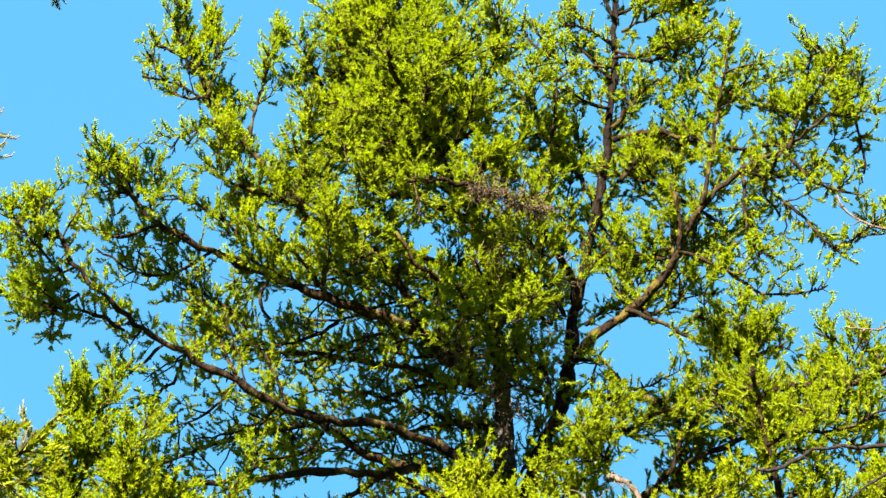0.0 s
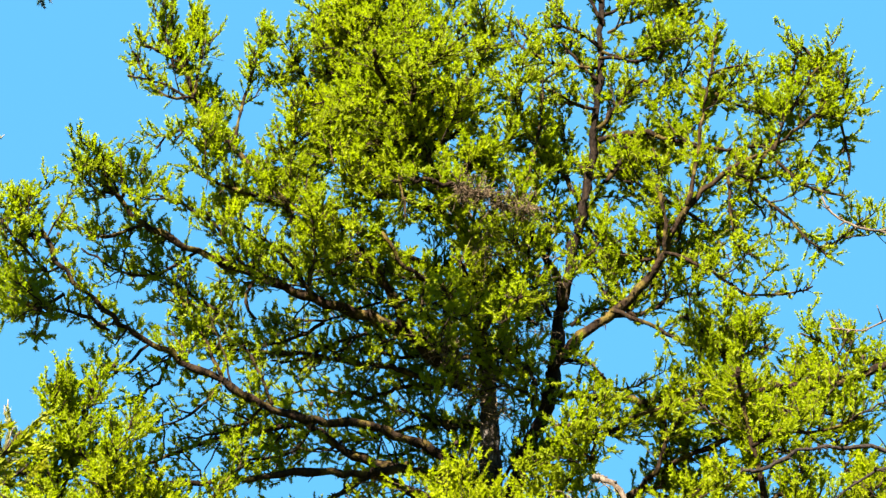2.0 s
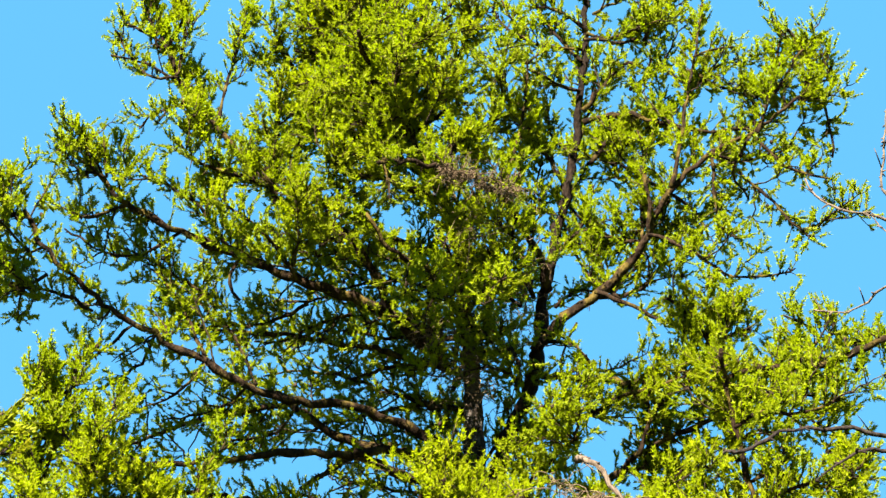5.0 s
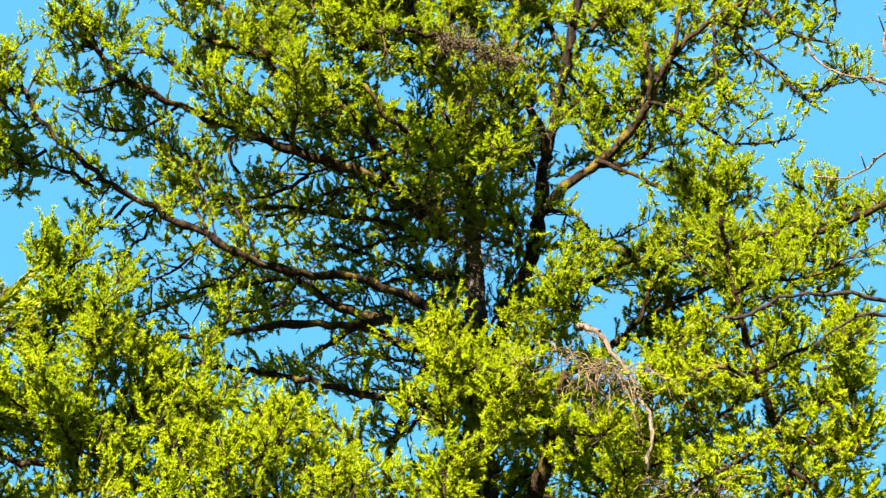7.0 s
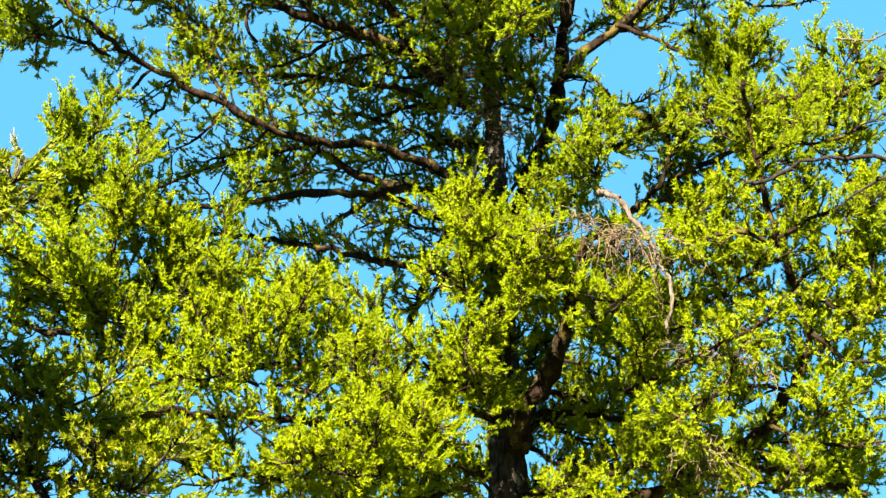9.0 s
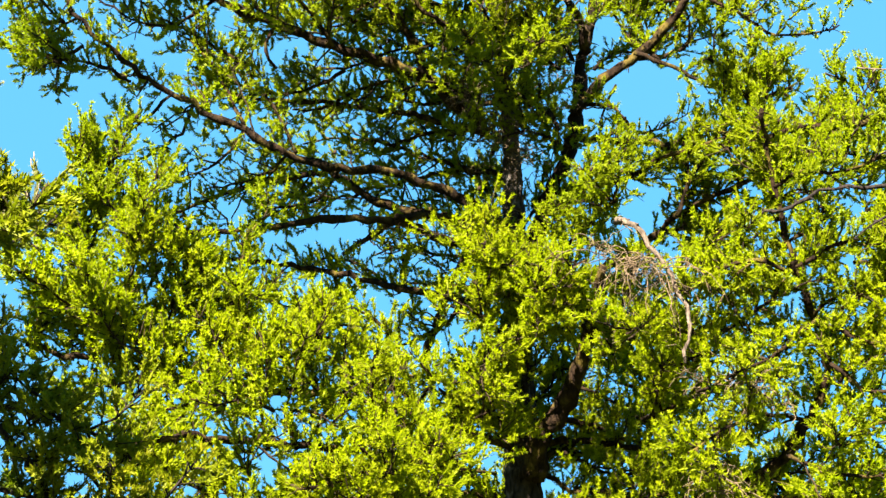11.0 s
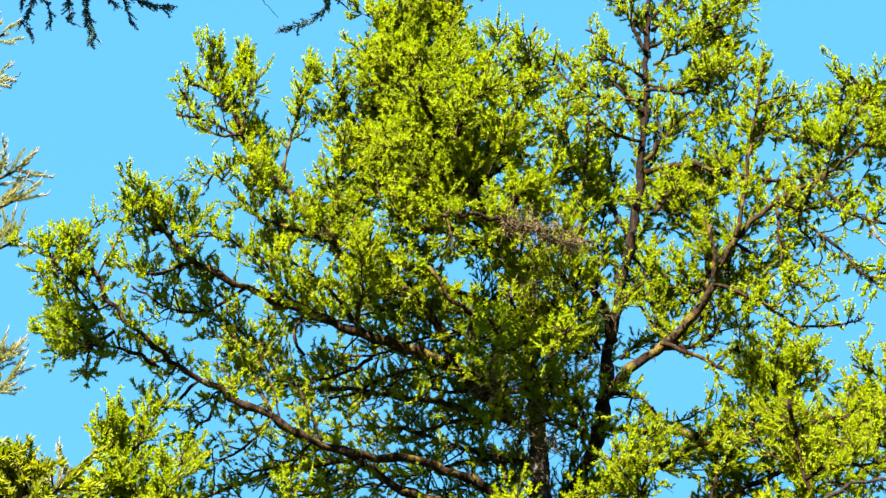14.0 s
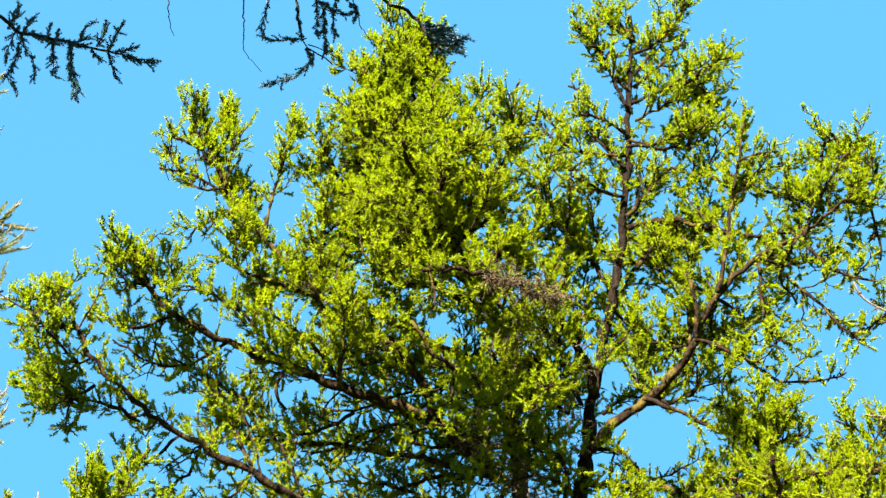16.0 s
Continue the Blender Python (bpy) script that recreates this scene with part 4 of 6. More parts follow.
limb(larch, [(-0.38, 9.90, 4.16), (-0.62, 9.83, 4.32), (-0.85, 9.77, 4.39), (-1.08, 9.70, 4.29)], 0.020, 0.008, start=0, den=1.02, ln=.35, leaf=lit_needles)
limb(larch, [(-0.15, 9.60, 3.53), (-0.44, 9.50, 3.75), (-0.74, 9.40, 3.89), (-0.96, 9.30, 3.87)], 0.019, 0.008, start=0, den=1.02, ln=.35, leaf=lit_needles)
limb(larch, [(-1.28, 8.50, 3.34), (-1.50, 8.43, 3.40), (-1.72, 8.37, 3.35), (-1.90, 8.30, 3.24)], 0.017, 0.007, start=0, den=1.22, ln=.38, leaf=lit_needles)
limb(larch, [(-1.69, 8.50, 3.69), (-1.95, 8.47, 3.55), (-2.18, 8.43, 3.51), (-2.37, 8.40, 3.41)], 0.017, 0.007, start=0, den=1.22, ln=.38, leaf=lit_needles)
limb(larch, [(-1.27, 8.10, 2.74), (-1.49, 8.07, 2.87), (-1.70, 8.03, 2.87), (-1.88, 8.00, 2.74)], 0.016, 0.006, start=0, den=1.22, ln=.4, leaf=lit_needles)
limb(larch, [(-0.48, 8.70, 2.74), (-0.67, 8.57, 2.90), (-0.86, 8.43, 2.88), (-1.04, 8.30, 2.73)], 0.017, 0.007, start=0, den=1.02, ln=.38, leaf=lit_needles)
limb(larch, [(0.22, 9.80, 2.87), (-0.05, 9.60, 2.93), (-0.30, 9.40, 2.83)], 0.019, 0.008, start=0, den=1.02, ln=.35, leaf=lit_needles)
limb(larch, [(1.49, 9.00, 4.35), (1.67, 8.90, 4.54), (1.81, 8.80, 4.62), (1.93, 8.70, 4.62)], 0.018, 0.007, start=0, den=1.2, ln=.35)
limb(larch, [(1.62, 8.90, 3.86), (1.83, 8.80, 3.98), (1.99, 8.70, 4.09), (2.05, 8.60, 4.17)], 0.018, 0.007, start=0, den=1.22, ln=.35, leaf=lit_needles)
limb(larch, [(2.38, 8.60, 3.98), (2.54, 8.50, 4.06), (2.65, 8.40, 4.13)], 0.018, 0.007, start=0, den=1.32, ln=.38, leaf=lit_needles)
limb(larch, [(2.17, 8.60, 3.21), (2.34, 8.50, 3.19), (2.52, 8.40, 3.23)], 0.017, 0.007, start=0, den=0.92, ln=.38, leaf=lit_needles)
limb(larch, [(1.32, 9.40, 3.69), (1.48, 9.20, 3.79), (1.60, 9.00, 3.81)], 0.019, 0.007, start=0, den=1.22, ln=.35, leaf=lit_needles)
limb(larch, [(1.24, 9.50, 3.48), (1.41, 9.35, 3.52), (1.54, 9.20, 3.60)], 0.019, 0.008, start=0, den=1.22, ln=.35, leaf=lit_needles)
limb(larch, [(1.08, 9.30, 2.90), (1.35, 9.15, 2.94), (1.53, 9.00, 2.84)], 0.018, 0.007, start=0, den=1.22, ln=.38, leaf=lit_needles)
limb(larch, [(1.97, 8.80, 2.77), (1.80, 8.80, 2.74), (1.59, 8.80, 2.71)], 0.018, 0.007, start=0, den=1.22, ln=.38, leaf=lit_needles)
limb(larch, [(1.04, 9.90, 6.59), (1.20, 9.93, 6.80), (1.36, 9.97, 7.01), (1.43, 10.00, 7.33)], 0.018, 0.009, start=0, den=1.0, ln=.27)
limb(larch, [(1.16, 10.10, 7.19), (1.37, 10.13, 7.52), (1.58, 10.17, 7.80), (1.77, 10.20, 7.87)], 0.019, 0.009, start=0, den=1.0, ln=.27)
limb(larch, [(0.91, 10.10, 6.79), (0.97, 10.13, 7.11), (1.00, 10.17, 7.44), (1.07, 10.20, 7.78)], 0.018, 0.009, start=0, den=1.0, ln=.27)
limb(larch, [(1.50, 10.10, 6.44), (1.73, 10.10, 6.63), (1.98, 10.10, 6.87), (2.17, 10.10, 7.02)], 0.018, 0.009, start=0, den=1.0, ln=.27)
limb(larch, [(1.80, 10.00, 6.82), (2.07, 10.00, 7.01), (2.34, 10.00, 7.11), (2.59, 10.00, 7.31)], 0.018, 0.009, start=0, den=1.0, ln=.27)
limb(larch, [(1.00, 9.80, 5.89), (1.19, 9.70, 5.80), (1.33, 9.60, 5.58)], 0.017, 0.008, start=0, den=1.0, ln=.27)
limb(larch, [(0.26, 9.90, 5.86), (0.05, 9.83, 6.02), (-0.11, 9.77, 6.08), (-0.36, 9.70, 5.97)], 0.017, 0.008, start=0, den=1.0, ln=.27)
limb(larch, [(0.37, 9.80, 5.60), (0.17, 9.65, 5.63), (-0.03, 9.50, 5.53)], 0.016, 0.008, start=0, den=1.0, ln=.27)
limb(larch, [(0.78, 9.80, 5.59), (0.57, 9.65, 5.62), (0.36, 9.50, 5.52)], 0.016, 0.008, start=0, den=1.0, ln=.27)
limb(larch, [(1.88, 9.80, 8.56), (2.06, 9.80, 8.96), (2.23, 9.80, 9.19)], 0.019, 0.010, start=0, den=1.0, ln=.27)
limb(larch, [(1.50, 9.90, 8.93), (1.69, 9.85, 9.01), (1.89, 9.80, 9.08)], 0.019, 0.010, start=0, den=1.0, ln=.27)
limb(larch, [(0.95, 9.80, 8.58), (0.77, 9.85, 8.74), (0.65, 9.90, 9.01)], 0.019, 0.010, start=0, den=1.0, ln=.27)
limb(larch, [(1.18, 9.90, 9.06), (1.04, 9.90, 9.24), (0.95, 9.90, 9.31)], 0.020, 0.010, start=0, den=1.0, ln=.27)
limb(larch, [(1.75, 9.80, 8.11), (1.96, 9.85, 8.31), (2.13, 9.90, 8.56)], 0.019, 0.009, start=0, den=1.0, ln=.27)
limb(larch, [(-0.70, 9.70, 6.53), (-0.86, 9.60, 6.67), (-1.02, 9.50, 6.62), (-1.18, 9.40, 6.66)], 0.017, 0.008, start=0, den=1.0, ln=.27)
limb(larch, [(-0.35, 9.60, 6.42), (-0.51, 9.45, 6.58), (-0.67, 9.30, 6.41)], 0.017, 0.008, start=0, den=1.0, ln=.27)
limb(larch, [(2.20, 9.60, 7.97), (2.41, 9.60, 8.18), (2.60, 9.60, 8.28)], 0.019, 0.009, start=0, den=1.0, ln=.25)
limb(larch, [(2.27, 9.60, 8.13), (2.43, 9.60, 8.01), (2.65, 9.60, 7.96)], 0.018, 0.009, start=0, den=1.0, ln=.25)
limb(larch, [(0.26, 9.90, 8.96), (0.46, 9.90, 9.20), (0.54, 9.90, 9.38)], 0.019, 0.010, start=0, den=1.0, ln=.25)
limb(larch, [(1.95, 9.80, 9.26), (2.16, 9.80, 9.44), (2.31, 9.80, 9.56)], 0.020, 0.010, start=0, den=1.0, ln=.25)
limb(larch, [(2.01, 9.80, 9.32), (2.11, 9.80, 9.14), (2.21, 9.80, 9.02)], 0.020, 0.010, start=0, den=1.0, ln=.25)
limb(larch, [(0.41, 9.90, 6.04), (0.31, 9.70, 6.13), (0.22, 9.50, 6.13)], 0.017, 0.008, start=0, den=1.0, ln=.25)
limb(larch, [(0.44, 9.90, 6.32), (0.53, 9.70, 6.41), (0.61, 9.50, 6.49)], 0.017, 0.008, start=0, den=1.0, ln=.25)
limb(larch, [(0.38, 9.90, 5.86), (0.51, 9.75, 5.88), (0.62, 9.60, 5.77)], 0.017, 0.008, start=0, den=1.0, ln=.25)
limb(larch, [(0.60, 9.90, 2.88), (0.83, 9.80, 2.90), (1.04, 9.70, 2.84)], 0.015, 0.008, start=0, den=1.02, ln=.32, leaf=lit_needles)
limb(larch, [(0.83, 10.30, 3.90), (1.08, 10.33, 3.82), (1.28, 10.37, 3.70), (1.44, 10.40, 3.58)], 0.017, 0.008, start=0, den=1.02, ln=.32, leaf=lit_needles)
limb(larch, [(0.75, 10.00, 3.36), (1.01, 9.95, 3.22), (1.27, 9.90, 3.17)], 0.016, 0.008, start=0, den=0.6, ln=.32)
limb(larch, [(1.55, 9.00, 3.16), (1.74, 8.95, 3.36), (1.88, 8.90, 3.49)], 0.014, 0.007, start=0, den=1.02, ln=.32, leaf=lit_needles)
limb(larch, [(1.40, 9.10, 2.76), (1.51, 9.07, 2.89), (1.69, 9.03, 3.02), (1.73, 9.00, 3.16)], 0.015, 0.007, start=0, den=1.02, ln=.32, leaf=lit_needles)
limb(larch, [(2.24, 8.70, 2.69), (2.32, 8.65, 2.88), (2.46, 8.60, 3.04)], 0.014, 0.007, start=0, den=1.02, ln=.32, leaf=lit_needles)
limb(larch, [(2.03, 8.80, 2.70), (2.17, 8.75, 2.86), (2.33, 8.70, 2.89)], 0.014, 0.007, start=0, den=1.02, ln=.32, leaf=lit_needles)
limb(larch, [(2.38, 8.60, 3.28), (2.49, 8.55, 3.13), (2.56, 8.50, 3.05)], 0.014, 0.007, start=0, den=1.02, ln=.32, leaf=lit_needles)
limb(larch, [(2.33, 8.70, 3.51), (2.43, 8.65, 3.64), (2.59, 8.60, 3.62)], 0.014, 0.007, start=0, den=1.02, ln=.32, leaf=lit_needles)
limb(larch, [(1.92, 8.80, 3.83), (1.78, 8.75, 3.97), (1.71, 8.70, 4.10)], 0.014, 0.007, start=0, den=1.02, ln=.32, leaf=lit_needles)
limb(larch, [(1.60, 9.10, 4.14), (1.52, 9.15, 3.93), (1.41, 9.20, 3.79)], 0.015, 0.007, start=0, den=1.02, ln=.32, leaf=lit_needles)
limb(larch, [(0.88, 10.70, 4.34), (1.33, 10.87, 4.47), (1.70, 11.03, 4.41), (1.98, 11.20, 4.26)], 0.018, 0.009, start=0, den=1.02, ln=.32, leaf=lit_needles)
limb(larch, [(1.25, 10.40, 3.92), (1.67, 10.47, 3.84), (2.10, 10.53, 3.93), (2.55, 10.60, 4.02)], 0.017, 0.009, start=0, den=1.02, ln=.32, leaf=lit_needles)
limb(larch, [(1.13, 10.40, 4.70), (1.43, 10.50, 4.68), (1.74, 10.60, 4.56)], 0.017, 0.009, start=0, den=1.02, ln=.32, leaf=lit_needles)
limb(larch, [(-0.65, 10.40, 4.39), (-1.00, 10.53, 4.52), (-1.36, 10.67, 4.65), (-1.64, 10.80, 4.79)], 0.017, 0.009, start=0, den=1.02, ln=.32, leaf=lit_needles)
limb(larch, [(2.59, 8.60, 4.61), (2.72, 8.55, 4.62), (2.83, 8.50, 4.53)], 0.015, 0.007, start=0, den=1.0, ln=.32)
limb(larch, [(2.51, 8.70, 4.30), (2.64, 8.65, 4.29), (2.80, 8.60, 4.34)], 0.015, 0.007, start=0, den=1.02, ln=.32, leaf=lit_needles)
limb(larch, [(-1.50, 9.70, 5.68), (-1.64, 9.80, 5.52), (-1.86, 9.90, 5.43), (-2.04, 10.00, 5.43)], 0.017, 0.008, start=0, den=0.6, ln=.26, up=-.1)
limb(larch, [(-1.19, 9.80, 5.53), (-1.36, 9.90, 5.42), (-1.62, 10.00, 5.38), (-1.85, 10.10, 5.38)], 0.017, 0.008, start=0, den=0.6, ln=.26, up=-.1)
limb(larch, [(-1.84, 9.50, 5.80), (-1.93, 9.60, 5.62), (-2.11, 9.70, 5.54), (-2.29, 9.80, 5.49)], 0.017, 0.008, start=0, den=0.6, ln=.26, up=-.1)
limb(larch, [(-0.41, 10.70, 4.73), (-0.68, 10.80, 4.95), (-0.95, 10.90, 5.08), (-1.23, 11.00, 5.02)], 0.018, 0.009, start=0, den=0.92, ln=.26, up=.3, leaf=lit_needles)
limb(larch, [(-0.83, 10.00, 5.48), (-0.97, 10.10, 5.31), (-1.23, 10.20, 5.26), (-1.45, 10.30, 5.30)], 0.017, 0.009, start=0, den=0.6, ln=.26, up=-.1)
limb(larch, [(0.51, 10.50, 2.64), (0.24, 10.68, 2.99), (-0.05, 10.85, 3.22), (-0.35, 11.02, 3.34), (-0.71, 11.20, 3.33)], 0.026, 0.009, start=.1, den=0.6, ln=.34)
limb(larch, [(0.51, 10.40, 2.86), (0.28, 10.50, 3.16), (0.04, 10.60, 3.35), (-0.17, 10.70, 3.33), (-0.43, 10.80, 3.18)], 0.025, 0.008, start=.1, den=0.6, ln=.32)
limb(larch, [(0.49, 10.30, 2.50), (0.14, 10.38, 2.71), (-0.17, 10.45, 2.88), (-0.50, 10.53, 2.94), (-0.83, 10.60, 2.92)], 0.025, 0.008, start=.1, den=0.7, ln=.36)
limb(larch, [(0.55, 10.50, 2.64), (0.82, 10.68, 2.97), (1.09, 10.85, 3.16), (1.37, 11.02, 3.22), (1.69, 11.20, 3.20)], 0.026, 0.009, start=.1, den=0.9, ln=.34)
limb(larch, [(0.55, 10.40, 2.86), (0.77, 10.47, 3.11), (0.98, 10.53, 3.24), (1.19, 10.60, 3.24)], 0.021, 0.008, start=.0, den=0.8, ln=.3)
limb(larch, [(0.53, 10.30, 2.42), (0.86, 10.35, 2.65), (1.19, 10.40, 2.77), (1.59, 10.45, 2.73), (1.97, 10.50, 2.85)], 0.025, 0.008, start=.1, den=1.32, ln=.36, leaf=lit_needles)
limb(larch, [(1.30, 10.40, 3.25), (1.64, 10.53, 3.18), (1.99, 10.67, 3.15), (2.30, 10.80, 3.08)], 0.021, 0.009, start=.0, den=1.32, ln=.34, leaf=lit_needles)
limb(larch, [(1.49, 10.20, 2.90), (1.82, 10.27, 2.98), (2.16, 10.33, 3.06), (2.43, 10.40, 3.23)], 0.021, 0.008, start=.0, den=1.32, ln=.36, leaf=lit_needles)
limb(larch, [(1.89, 10.00, 2.98), (2.11, 10.07, 3.14), (2.37, 10.13, 3.22), (2.61, 10.20, 3.43)], 0.021, 0.008, start=.0, den=1.22, ln=.36, leaf=lit_needles)
limb(larch, [(2.23, 9.80, 2.83), (2.46, 9.80, 2.90), (2.72, 9.80, 2.82), (2.96, 9.80, 2.97)], 0.020, 0.008, start=.0, den=1.22, ln=.36, leaf=lit_needles)
limb(larch, [(2.58, 9.60, 3.47), (2.77, 9.60, 3.51), (3.01, 9.60, 3.62)], 0.020, 0.008, start=.0, den=1.02, ln=.34, leaf=lit_needles)
limb(larch, [(0.33, 9.70, 2.86), (0.18, 9.57, 2.99), (0.03, 9.43, 3.01), (-0.12, 9.30, 2.92)], 0.015, 0.007, start=.1, den=1.43, ln=.26, leaf=lit_needles)
limb(larch, [(0.48, 10.60, 5.18), (0.26, 10.75, 5.41), (0.04, 10.90, 5.61), (-0.19, 11.05, 5.62), (-0.42, 11.20, 5.63)], 0.023, 0.009, start=0, den=.5, ln=.3)
limb(larch, [(0.42, 10.50, 4.96), (0.13, 10.62, 5.00), (-0.14, 10.75, 5.05), (-0.40, 10.88, 5.18), (-0.63, 11.00, 5.13)], 0.022, 0.009, start=0, den=.5, ln=.3)
limb(larch, [(0.46, 10.50, 4.69), (0.12, 10.60, 4.73), (-0.14, 10.70, 4.80), (-0.49, 10.80, 4.84)], 0.022, 0.009, start=0, den=.5, ln=.3)
limb(larch, [(-0.49, 10.40, 6.38), (-0.76, 10.53, 6.35), (-1.04, 10.67, 6.26), (-1.28, 10.80, 6.32)], 0.018, 0.009, start=0, den=0.5, ln=.28)
limb(larch, [(2.90, 9.50, 6.64), (3.13, 9.50, 6.79), (3.27, 9.50, 6.93)], 0.018, 0.009, start=0, den=1.2, ln=.25)
limb(larch, [(2.89, 9.00, 5.51), (3.03, 8.95, 5.53), (3.18, 8.90, 5.59)], 0.016, 0.008, start=0, den=1.3, ln=.28)
limb(larch, [(1.48, 9.90, 9.23), (1.30, 9.90, 9.48), (1.20, 9.90, 9.74), (1.14, 9.90, 9.99)], 0.020, 0.010, start=.1, den=1.2, ln=.25)
limb(larch, [(1.45, 9.90, 8.76), (1.26, 9.90, 8.94), (1.12, 9.90, 9.00), (0.98, 9.90, 9.00)], 0.019, 0.010, start=.1, den=1.2, ln=.25)
limb(larch, [(1.51, 9.90, 9.29), (1.75, 9.90, 9.53), (1.91, 9.90, 9.72), (2.01, 9.90, 9.78)], 0.020, 0.010, start=.1, den=1.2, ln=.25)
limb(larch, [(0.20, 10.60, 6.56), (-0.16, 10.77, 6.74), (-0.50, 10.93, 6.99), (-0.84, 11.10, 7.18)], 0.024, 0.010, start=0, den=0.5, ln=.32)
limb(larch, [(0.19, 10.60, 6.36), (-0.12, 10.77, 6.49), (-0.45, 10.93, 6.68), (-0.79, 11.10, 6.92)], 0.024, 0.009, start=0, den=0.4, ln=.32)
limb(larch, [(0.16, 10.50, 6.81), (-0.16, 10.63, 6.99), (-0.44, 10.77, 7.17), (-0.74, 10.90, 7.35)], 0.024, 0.009, start=0, den=0.5, ln=.3)
limb(larch, [(0.49, 10.50, 5.28), (0.31, 10.60, 5.51), (0.14, 10.70, 5.69), (0.00, 10.80, 5.83)], 0.022, 0.009, start=0, den=1.2, ln=.28)
limb(larch, [(0.48, 10.50, 4.88), (0.30, 10.60, 5.09), (0.13, 10.70, 5.27), (-0.00, 10.80, 5.40)], 0.022, 0.009, start=0, den=1.2, ln=.28)
limb(larch, [(0.53, 10.40, 5.16), (0.69, 10.50, 5.37), (0.83, 10.60, 5.50), (0.92, 10.70, 5.39)], 0.022, 0.009, start=0, den=1.0, ln=.28)
limb(larch, [(1.37, 10.10, 7.93), (1.52, 10.17, 8.25), (1.64, 10.23, 8.52), (1.81, 10.30, 8.62)], 0.019, 0.010, start=0, den=1.0, ln=.25)
limb(larch, [(1.32, 10.10, 7.61), (1.16, 10.17, 7.87), (1.09, 10.23, 8.13), (1.01, 10.30, 8.23)], 0.019, 0.010, start=0, den=1.0, ln=.25)
limb(larch, [(2.19, 9.20, 5.40), (2.44, 9.13, 5.36), (2.70, 9.07, 5.41), (2.93, 9.00, 5.34)], 0.016, 0.008, start=0, den=1.1, ln=.3)
limb(larch, [(2.24, 9.20, 5.19), (2.50, 9.13, 5.24), (2.69, 9.07, 5.17), (2.89, 9.00, 5.10)], 0.016, 0.008, start=0, den=1.0, ln=.3)
limb(larch, [(0.25, 10.50, 6.66), (-0.12, 10.62, 6.78), (-0.49, 10.75, 6.79), (-0.87, 10.88, 6.71), (-1.16, 11.00, 6.77)], 0.023, 0.009, start=0, den=0.5, ln=.3)
limb(larch, [(-0.20, 10.30, 6.82), (-0.48, 10.43, 6.94), (-0.76, 10.57, 6.97), (-1.05, 10.70, 6.99)], 0.023, 0.009, start=0, den=1.1, ln=.3)
limb(larch, [(0.31, 10.40, 5.75), (0.45, 10.47, 6.01), (0.59, 10.53, 6.13), (0.81, 10.60, 6.06)], 0.022, 0.009, start=0, den=0.5, ln=.28)
limb(larch, [(0.82, 10.40, 5.70), (0.75, 10.53, 5.98), (0.65, 10.67, 6.38), (0.58, 10.80, 6.74)], 0.023, 0.009, start=0, den=0.5, ln=.28)
limb(larch, [(0.76, 9.30, 3.98), (0.60, 9.03, 4.11), (0.52, 8.77, 4.18), (0.54, 8.50, 4.25)], 0.014, 0.007, start=0, den=1.32, ln=.3, leaf=lit_needles)
limb(larch, [(0.92, 9.30, 4.06), (0.79, 9.07, 4.23), (0.74, 8.83, 4.31), (0.83, 8.60, 4.31)], 0.014, 0.007, start=0, den=1.32, ln=.3, leaf=lit_needles)
limb(larch, [(0.26, 9.50, 3.13), (-0.00, 9.13, 3.11), (-0.21, 8.77, 3.09), (-0.40, 8.40, 2.96)], 0.014, 0.007, start=.1, den=1.32, ln=.3, leaf=lit_needles)
limb(larch, [(-0.01, 9.10, 2.89), (-0.21, 8.80, 2.89), (-0.40, 8.50, 2.81), (-0.58, 8.20, 2.78)], 0.013, 0.007, start=.1, den=1.22, ln=.3, leaf=lit_needles)
limb(larch, [(-0.34, 8.50, 2.98), (-0.52, 8.33, 2.96), (-0.71, 8.17, 2.87), (-0.88, 8.00, 2.82)], 0.013, 0.006, start=.1, den=1.13, ln=.3, leaf=lit_needles)
limb(larch, [(-1.04, 8.20, 3.30), (-1.18, 8.03, 3.34), (-1.31, 7.87, 3.27), (-1.43, 7.70, 3.27)], 0.013, 0.006, start=.1, den=1.32, ln=.3, leaf=lit_needles)
limb(larch, [(1.61, 9.00, 3.89), (1.40, 8.80, 3.91), (1.20, 8.60, 3.90), (1.03, 8.40, 3.78)], 0.014, 0.007, start=.1, den=1.22, ln=.3, leaf=lit_needles)
limb(larch, [(0.45, 10.05, 2.59), (0.46, 10.05, 2.90), (0.46, 10.05, 3.21), (0.46, 10.05, 3.53), (0.45, 10.05, 3.85), (0.45, 10.05, 4.19), (0.45, 10.05, 4.52)], 0.168, 0.088, den=0, bark=trunk_bark)
limb(larch, [(0.53, 10.50, 3.37), (0.38, 10.63, 3.60), (0.22, 10.77, 3.76), (0.05, 10.90, 3.79)], 0.021, 0.009, start=0, den=1.43, ln=.3, leaf=lit_needles)
limb(larch, [(0.54, 10.50, 3.62), (0.39, 10.63, 3.86), (0.23, 10.77, 4.02), (0.05, 10.90, 4.05)], 0.022, 0.009, start=0, den=1.43, ln=.3, leaf=lit_needles)
limb(larch, [(0.57, 10.50, 3.32), (0.79, 10.60, 3.50), (1.01, 10.70, 3.60), (1.19, 10.80, 3.53)], 0.021, 0.009, start=0, den=1.43, ln=.3, leaf=lit_needles)
limb(larch, [(0.58, 10.50, 3.57), (0.76, 10.60, 3.76), (0.94, 10.70, 3.86), (1.12, 10.80, 3.83)], 0.021, 0.009, start=0, den=1.43, ln=.3, leaf=lit_needles)
